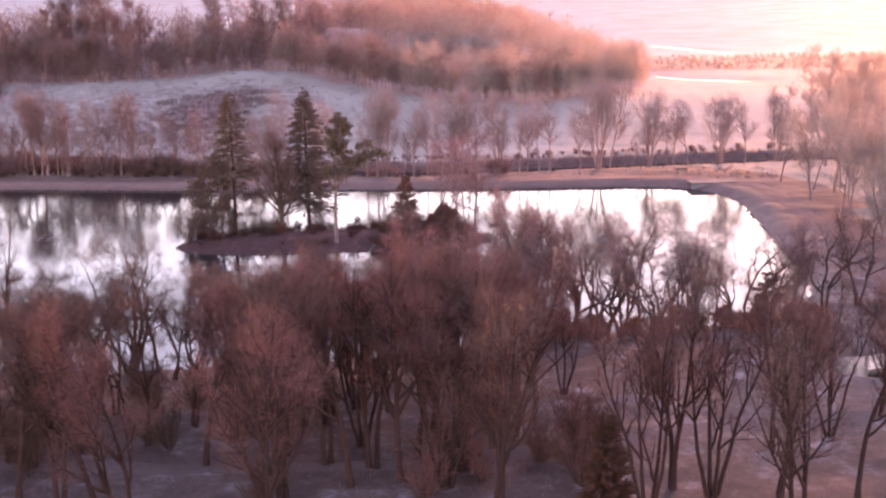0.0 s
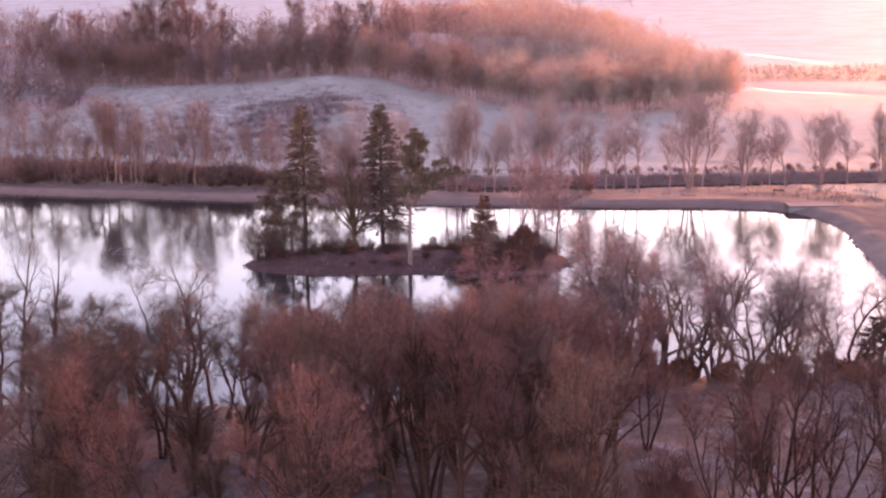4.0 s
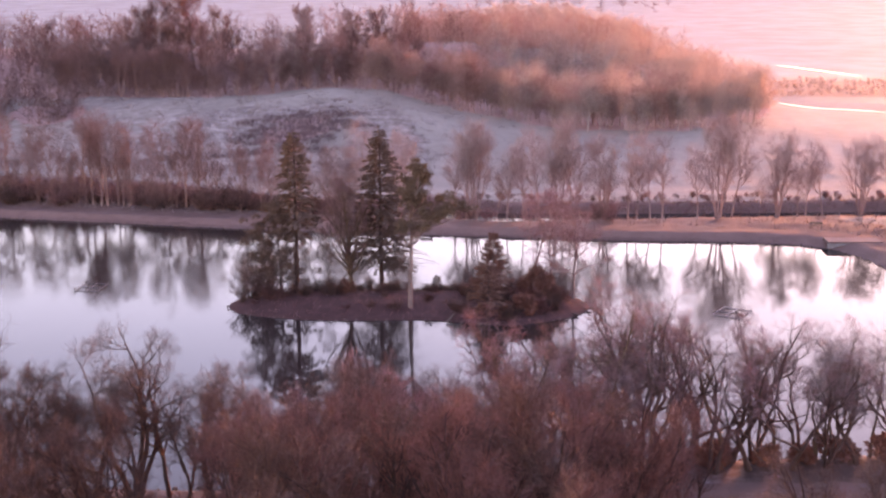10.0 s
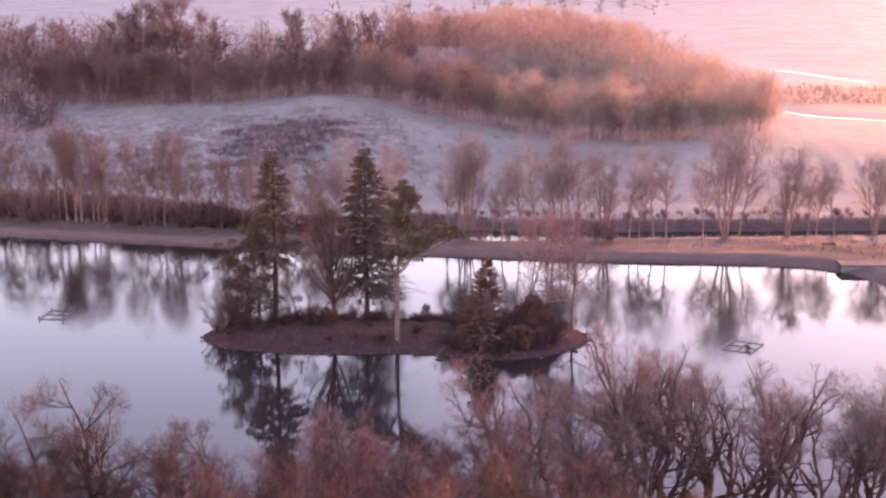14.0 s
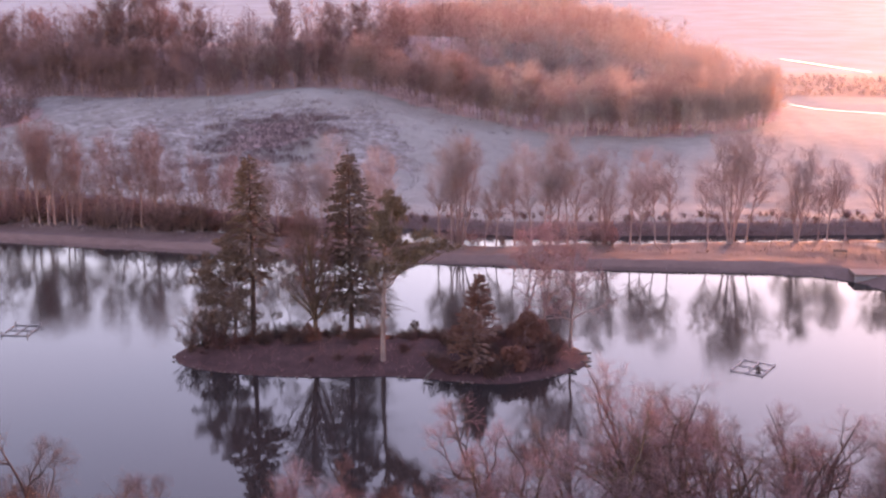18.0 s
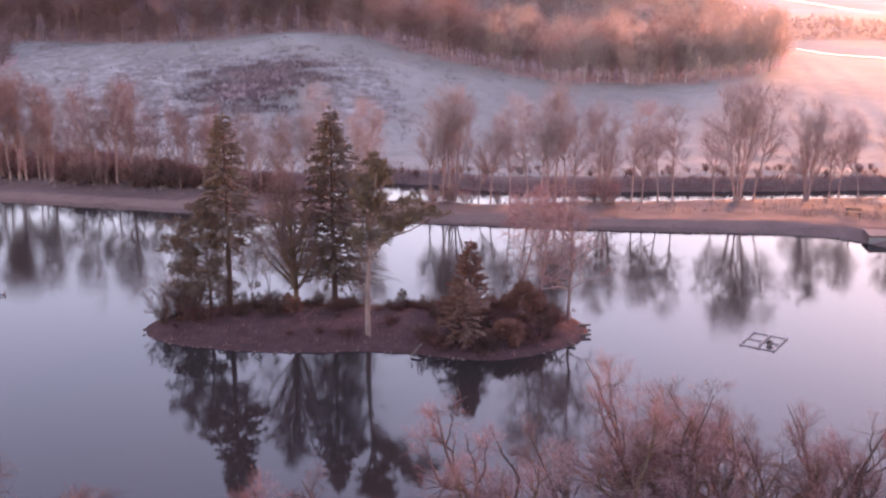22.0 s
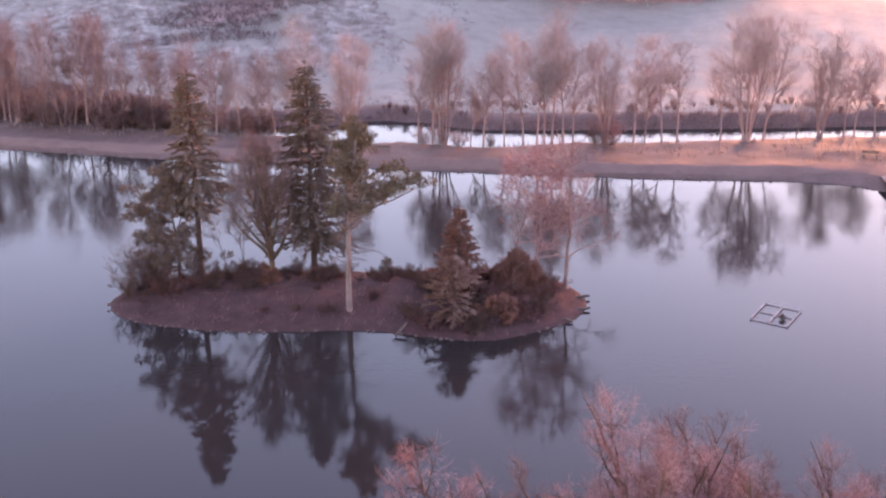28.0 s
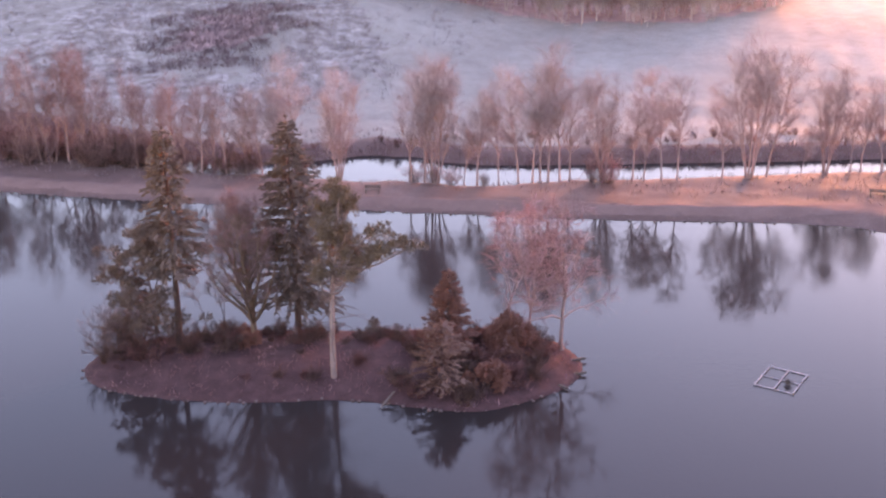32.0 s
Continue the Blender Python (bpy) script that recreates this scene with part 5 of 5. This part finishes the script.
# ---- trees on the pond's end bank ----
# Palest twig step, so glare is put into these crowns' colour.
END = [bare_tree("bank_tree", 170 + i, M_BARK_FAR, M_TWIG_FAR, "leafless red-brown tree on the pond's end bank, twigs paled for glare", "tree", "end bank trees", height=11.0, stems=1 + i, fan=0.25, crown_from=0.25, limbs=30, limb_len=0.34, limb_angle=42, subs=8, twigs=10, twig_len=0.9, girth=0.014, twig_r=0.010) for i in range(2)]
rs = np.random.RandomState(175)
spots = [(60.5, 30, 9), (63, 24, 10.5), (60.8, 17, 9.5), (64, 11, 11), (61, 5, 10), (65, -1, 11), (61.5, -7, 10), (59.8, -14, 10.5), (63.5, -18, 11.5), (59.6, -24, 9.5), (57.5, -30, 9.5), (62.5, -31, 10.5), (57.8, -41, 9.5), (63, -42, 10.5)]
while len(spots) < 120:
    x, y = rs.uniform(59.5, 98), rs.uniform(-44, 84)
    if x > 64 + 0.30 * max(0.0, y - 24) and line_distance(np.array([x]), np.array([y]), BROOK)[0] > 1.0:
        spots.append((x, y, rs.uniform(9.5, 13.5)))
for i, (x, y, h) in enumerate(spots):
    m = place(END[i % 2], x, y, None, i * 71, h / 11.0)
    if i < 2:
        put(END[i], m)
    else:
        put_copy(END[i % 2], m)

# ---- near shore and park trees ----
NEAR = [forked_tree("shore_tree", 200 + i, (M_BARK, M_BARK, M_BARK, M_BARK_ALDER, M_BARK)[i], (M_TWIG_SHORE, M_TWIG_RED, M_TWIG_SHORE, M_TWIG_SHORE, M_TWIG_SHORE)[i], "leafless tree with crooked upswept limbs on the near shore", "tree", "shore trees", height=11.0, stems=(1, 2, 3, 1, 2)[i], fan=(0.06, 0.15, 0.19, 0.12, 0.20)[i], foot=(0.20, 0.24, 0.26, 0.40, 0.30)[i],
                    boughs=(10, 7, 6, 8, 8)[i], spread=(46, 40, 34, 46, 48)[i], reach=(0.56, 0.50, 0.46, 0.52, 0.55)[i], wave=(0.30, 0.29, 0.27, 0.34, 0.30)[i], sweep=(0.075, 0.08, 0.085, 0.06, 0.06)[i], girth=(0.021, 0.022, 0.023, 0.018, 0.023)[i], subs=(9, 8, 8, 9, 9)[i], twigs=8, fine=3, twig_r=0.0042) for i in range(5)]
NEAR.append(forked_tree("shore_tree", 205, M_BARK, M_TWIG_BROWN, "tall thin leafless tree with few branches on the near shore", "tree", "shore trees", height=11.0, fan=0.08, foot=0.3, boughs=6, spread=28, reach=0.25, wave=0.12, sweep=0.08, girth=0.012, subs=4, twigs=3, fine=2, twig_r=0.006))
NEAR.append(bare_tree("weeping_birch", 206, M_BARK_ALDER, M_TWIG_ROSE, "leaning birch with a drooping frosted crown on the near shore", "tree", "shore trees", True, height=11.0, fan=0.5, crown_from=0.42, limbs=22, limb_len=0.34, limb_angle=55, limb_bend=0.10, subs=8, twigs=11, twig_len=1.1, girth=0.014, twig_r=0.007, jitter=0.24, droop=0.22))
NEAR.append(forked_tree("shore_oak", 231, M_BARK, M_TWIG_BROWN, "broad leafless tree with a round spreading crown on the near shore", "tree", "shore trees", height=11.0, stems=4, fan=0.30, foot=0.26, boughs=6, spread=46, reach=0.42, wave=0.20, sweep=0.05, girth=0.028, subs=9, twigs=7, fine=3, twig_r=0.0045))
# Darker twigs for the left shore; the glow's falloff is put into colour.
for k, (stems, boughs, spread) in enumerate([(1, 13, 50), (2, 9, 44)]):
    NEAR.append(forked_tree("shore_tree", 233 + k, M_BARK, M_TWIG_BROWN, "dark leafless tree with a dense round crown on the near shore", "tree", "shore trees", height=11.0, stems=stems, fan=0.12, foot=0.22, boughs=boughs, spread=spread, reach=0.60, wave=0.25, sweep=0.07, girth=0.020, subs=9, twigs=8, fine=3, twig_r=0.0055))
PARK = [forked_tree("park_tree", 210 + i, M_BARK_DARK, (M_TWIG_RED, M_TWIG_BROWN, M_TWIG_RED, M_TWIG_BROWN, M_TWIG_RED)[i], "large leafless tree with dense red-brown twigs in the park", "tree", "park trees", height=13.0, stems=(1, 2, 2, 1, 4)[i], fan=(0.04, 0.10, 0.14, 0.04, 0.26)[i], foot=(0.30, 0.32, 0.30, 0.34, 0.15)[i],
                    boughs=(16, 11, 10, 15, 6)[i], spread=(42, 34, 38, 50, 32)[i], reach=(0.56, 0.44, 0.50, 0.60, 0.44)[i], wave=(0.11, 0.10, 0.12, 0.11, 0.11)[i], sweep=(0.10, 0.10, 0.10, 0.08, 0.10)[i], girth=(0.017, 0.019, 0.018, 0.017, 0.020)[i], subs=(9, 8, 8, 9, 8)[i], twigs=8, fine=3, twig_r=0.006) for i in range(5)]
near_used = set()


def plant(src, x, y, h, full, turn, tilt=(0, 0)):
    m = place(src, x, y, None, turn, h / full, tilt)
    if src.name in near_used:
        return put_copy(src, m)
    near_used.add(src.name)
    return put(src, m)


for i, (x, y, h, k) in enumerate([(-13.1, -47.6, 12.4, 7), (-10.9, -47.6, 8.6, 8), (-7.9, -47.8, 9.0, 9), (-4.9, -47.2, 9.6, 1), (-1.9, -47.3, 10.0, 0), (1.1, -47.0, 9.8, 2), (3.3, -46.8, 9.6, 1), (5.5, -46.6, 10.0, 4), (8.8, -45.6, 10.7, 0), (10.7, -44.8, 9.0, 2), (12.8, -42.8, 12.2, 0), (13.7, -42.2, 10.9, 3), (16.2, -41.4, 12.2, 3), (18.0, -40.6, 11.6, 4), (19.1, -40.0, 13.4, 2), (21.6, -39.2, 12.6, 0), (23.6, -39.0, 12.4, 1), (26.0, -39.2, 11.2, 0), (27.5, -39.4, 10.5, 2), (28.8, -39.2, 9.5, 3), (30.4, -39.0, 8.8, 1), (31.6, -39.2, 9.7, 3), (33.0, -38.2, 9.0, 6), (32.4, -38.8, 8.2, 6), (35.6, -38.0, 8.8, 6), (38.6, -37.6, 9.7, 4), (42.5, -37.5, 9.3, 2),
                                  (-15.5, -47.6, 8.7, 9), (-17.0, -47.4, 8.7, 8), (-18.6, -47.4, 7.3, 8), (-20.6, -47.2, 8.5, 9), (-23.2, -47.2, 14.0, 5), (-25.6, -47.4, 14.4, 5), (-30, -48, 10.1, 8), (-35, -48.5, 11.1, 9), (46, -36, 10.2, 1), (50, -33, 9.5, 2), (-6.4, -47.8, 9.3, 8), (-3.4, -47.8, 8.8, 2), (-0.4, -48.0, 8.6, 3), (7.2, -46.6, 8.6, 1), (-27.8, -47.8, 9.7, 9), (-32.6, -48.2, 10.4, 8), (-9.4, -49.6, 8.2, 9), (-12.0, -50.4, 8.4, 8), (-14.6, -50.0, 8.5, 9), (-16.2, -49.6, 8.0, 8), (-19.4, -50.2, 8.3, 9), (-22.0, -49.4, 8.7, 8), (-24.4, -50.2, 9.0, 9), (-6.0, -50.0, 8.9, 8), (-2.6, -50.2, 8.4, 2), (20.4, -41.2, 10.7, 3), (25.0, -40.6, 10.7, 3), (15.0, -42.6, 10.5, 1), (17.2, -42.0, 10.3, 0), (19.8, -42.2, 10.5, 2), (22.7, -40.8, 10.9, 0), (24.4, -41.6, 10.3, 1), (27.0, -40.8, 9.9, 0), (29.8, -40.6, 9.3, 0), (14.2, -44.4, 9.9, 2), (11.6, -45.0, 10.2, 3), (6.6, -48.4, 9.2, 0), (9.6, -47.2, 9.9, 1), (2.2, -48.6, 9.0, 4), (4.6, -49.0, 8.8, 2), (34.4, -39.6, 8.6, 0), (36.8, -39.4, 8.5, 1), (32.2, -40.4, 8.6, 2), (40.4, -39.0, 8.8, 1), (13.0, -46.0, 9.5, 0), (16.0, -43.8, 9.7, 4), (-21.0, -48.6, 9.2, 8), (-26.6, -48.8, 9.4, 8), (-18.0, -48.8, 8.7, 9)]):
    plant(NEAR[k], x, y, h, 11.0, (i * 83) % 360, (((i * 37) % 7 - 3) * 0.7, ((i * 53) % 9 - 4) * 0.7) if k not in (4, 5, 7) else (0, 0))
# The left takes mostly darker kinds 1 and 3, carrying the glow's falloff.
for i, (x, y, h, k) in enumerate([(-14.8, -71.5, 12.5, 3), (-12.0, -72.2, 12.0, 1), (-9.8, -72.6, 12.5, 3), (-8.7, -62.9, 11.0, 3), (-4.2, -66.4, 12.5, 3), (1.5, -72.4, 13.5, 1), (5.5, -71.0, 13.5, 3), (8.6, -70.4, 14.0, 0), (11.4, -71.6, 13.5, 4), (14.6, -65.0, 13.5, 0), (16.0, -63.8, 13.0, 2), (25.2, -72.2, 13.0, 1), (27.4, -73.4, 13.5, 4), (31.4, -73.6, 12.5, 2), (23, -76, 13, 4),
                                  (-2, -58, 10.5, 4), (3, -60, 12, 1), (7.5, -57.5, 11, 0), (10.5, -61, 12.5, 4), (13, -56, 10.5, 2), (17, -57, 10.5, 1), (-6, -60, 9.5, 2), (20.5, -55, 8.5, 4), (-12, -57.5, 9.0, 1), (-18, -60, 9.5, 1), (-17, -66, 10.0, 1), (6, -64, 13, 4), (1, -65, 12, 0), (-24, -62, 10.5, 3), (-28, -70, 11.5, 1), (36, -74, 11, 3), (40, -69, 10.0, 1), (-20.5, -75, 12.5, 1), (33, -66, 11, 1), (37.5, -64, 10.5, 4), (42, -61, 10, 2), (45, -66, 11, 0), (35, -80, 13, 3), (30, -82, 13, 1), (41, -78, 12.5, 4), (-25, -79, 13, 1), (-17, -81, 13.5, 3), (-6, -80, 14, 2), (2, -82, 14.5, 0), (14, -80, 14, 1), (0.5, -68.5, 13.0, 4), (3.8, -66.8, 13.5, 2), (6.8, -68.0, 13.5, 1), (9.6, -66.2, 13.0, 3), (12.2, -68.6, 13.5, 2), (15.2, -60.5, 12.5, 4), (10.0, -57.8, 11.5, 3), (5.2, -56.8, 11.0, 4), (0.8, -56.4, 10.0, 1), (12.8, -63.6, 13.0, 1), (-3.0, -62.6, 11.5, 0), (17.8, -61.8, 11.5, 0), (-14.2, -64.6, 10.5, 1), (-10.6, -59.8, 9.6, 3), (-21.4, -66.8, 10.0, 1), (12.5, -52.5, 9.0, 1), (4.5, -53.5, 8.5, 2), (-1.5, -52.5, 8.0, 0)]):
    plant(PARK[k], x, y, h, 13.0, (i * 97) % 360, ((i * 29) % 5 - 2, (i * 41) % 7 - 3))
UNDER = [bare_shrub("undergrowth", 230 + i, (M_TWIG_RED, M_TWIG_RED, M_TWIG_BROWN)[i], "red-brown leafless undergrowth beneath the park trees", 3.2, 22, 0.7, "park undergrowth") for i in range(3)]
rs = np.random.RandomState(240)
for i in range(46):
    x, y = rs.uniform(-28, 24), rs.uniform(-76, -50)
    if x > 17 and y > -56:
        continue
    # Darker shrubs left of x 6: the glow's falloff, put into twig colour.
    plant(UNDER[2 if x < 6 else i % 2], x, y, rs.uniform(0.6, 1.4), 1.0, rs.uniform(0, 360))
put(conifer("spruce", 251, M_BARK, M_NEEDLE_DARK, "dark bushy conifer standing among the park trees", "park conifers", height=9.7, radius=2.3, base=0.05, whorls=30, per=13, fill=60, tuft=0.3, droop=0.1, taper=0.85, gaps=0.02), place(None, 19.6, -84.5, None, 20))
put(conifer("spruce", 252, M_BARK, M_NEEDLE_DARK, "small dark conifer at the water's edge", "park conifers", height=4.6, radius=1.9, base=0.05, whorls=15, per=10, fill=18, tuft=0.3, droop=0.1, taper=0.6, gaps=0.03), place(None, 40.4, -37.4, None, 50))
for i, (x, y, h, w) in enumerate([(25.2, -39.2, 2.0, 2.6), (33.2, -38.4, 2.0, 3.0), (36.6, -38.2, 1.8, 3.0), (30.6, -39.2, 1.2, 2.0), (28.4, -39.6, 1.2, 2.0), (44, -38.5, 2.2, 3.4), (16.3, -41.6, 3.0, 2.4), (21.9, -40.2, 2.6, 2.8), (24.6, -40.2, 2.0, 2.4), (38.6, -39.6, 1.5, 2.4)]):
    put(evergreen_bush("bush", 260 + i, M_EVERGREEN, "dark rounded evergreen bush on the near shore", h, w, 15, 90, 0.3, "shore bushes"), place(None, x, y, None, i * 50))
log_thing("log", (44.6, -51.2, 0.6), (46.6, -51.6, 0.75), 0.3, "dark fallen log beside the side pool")
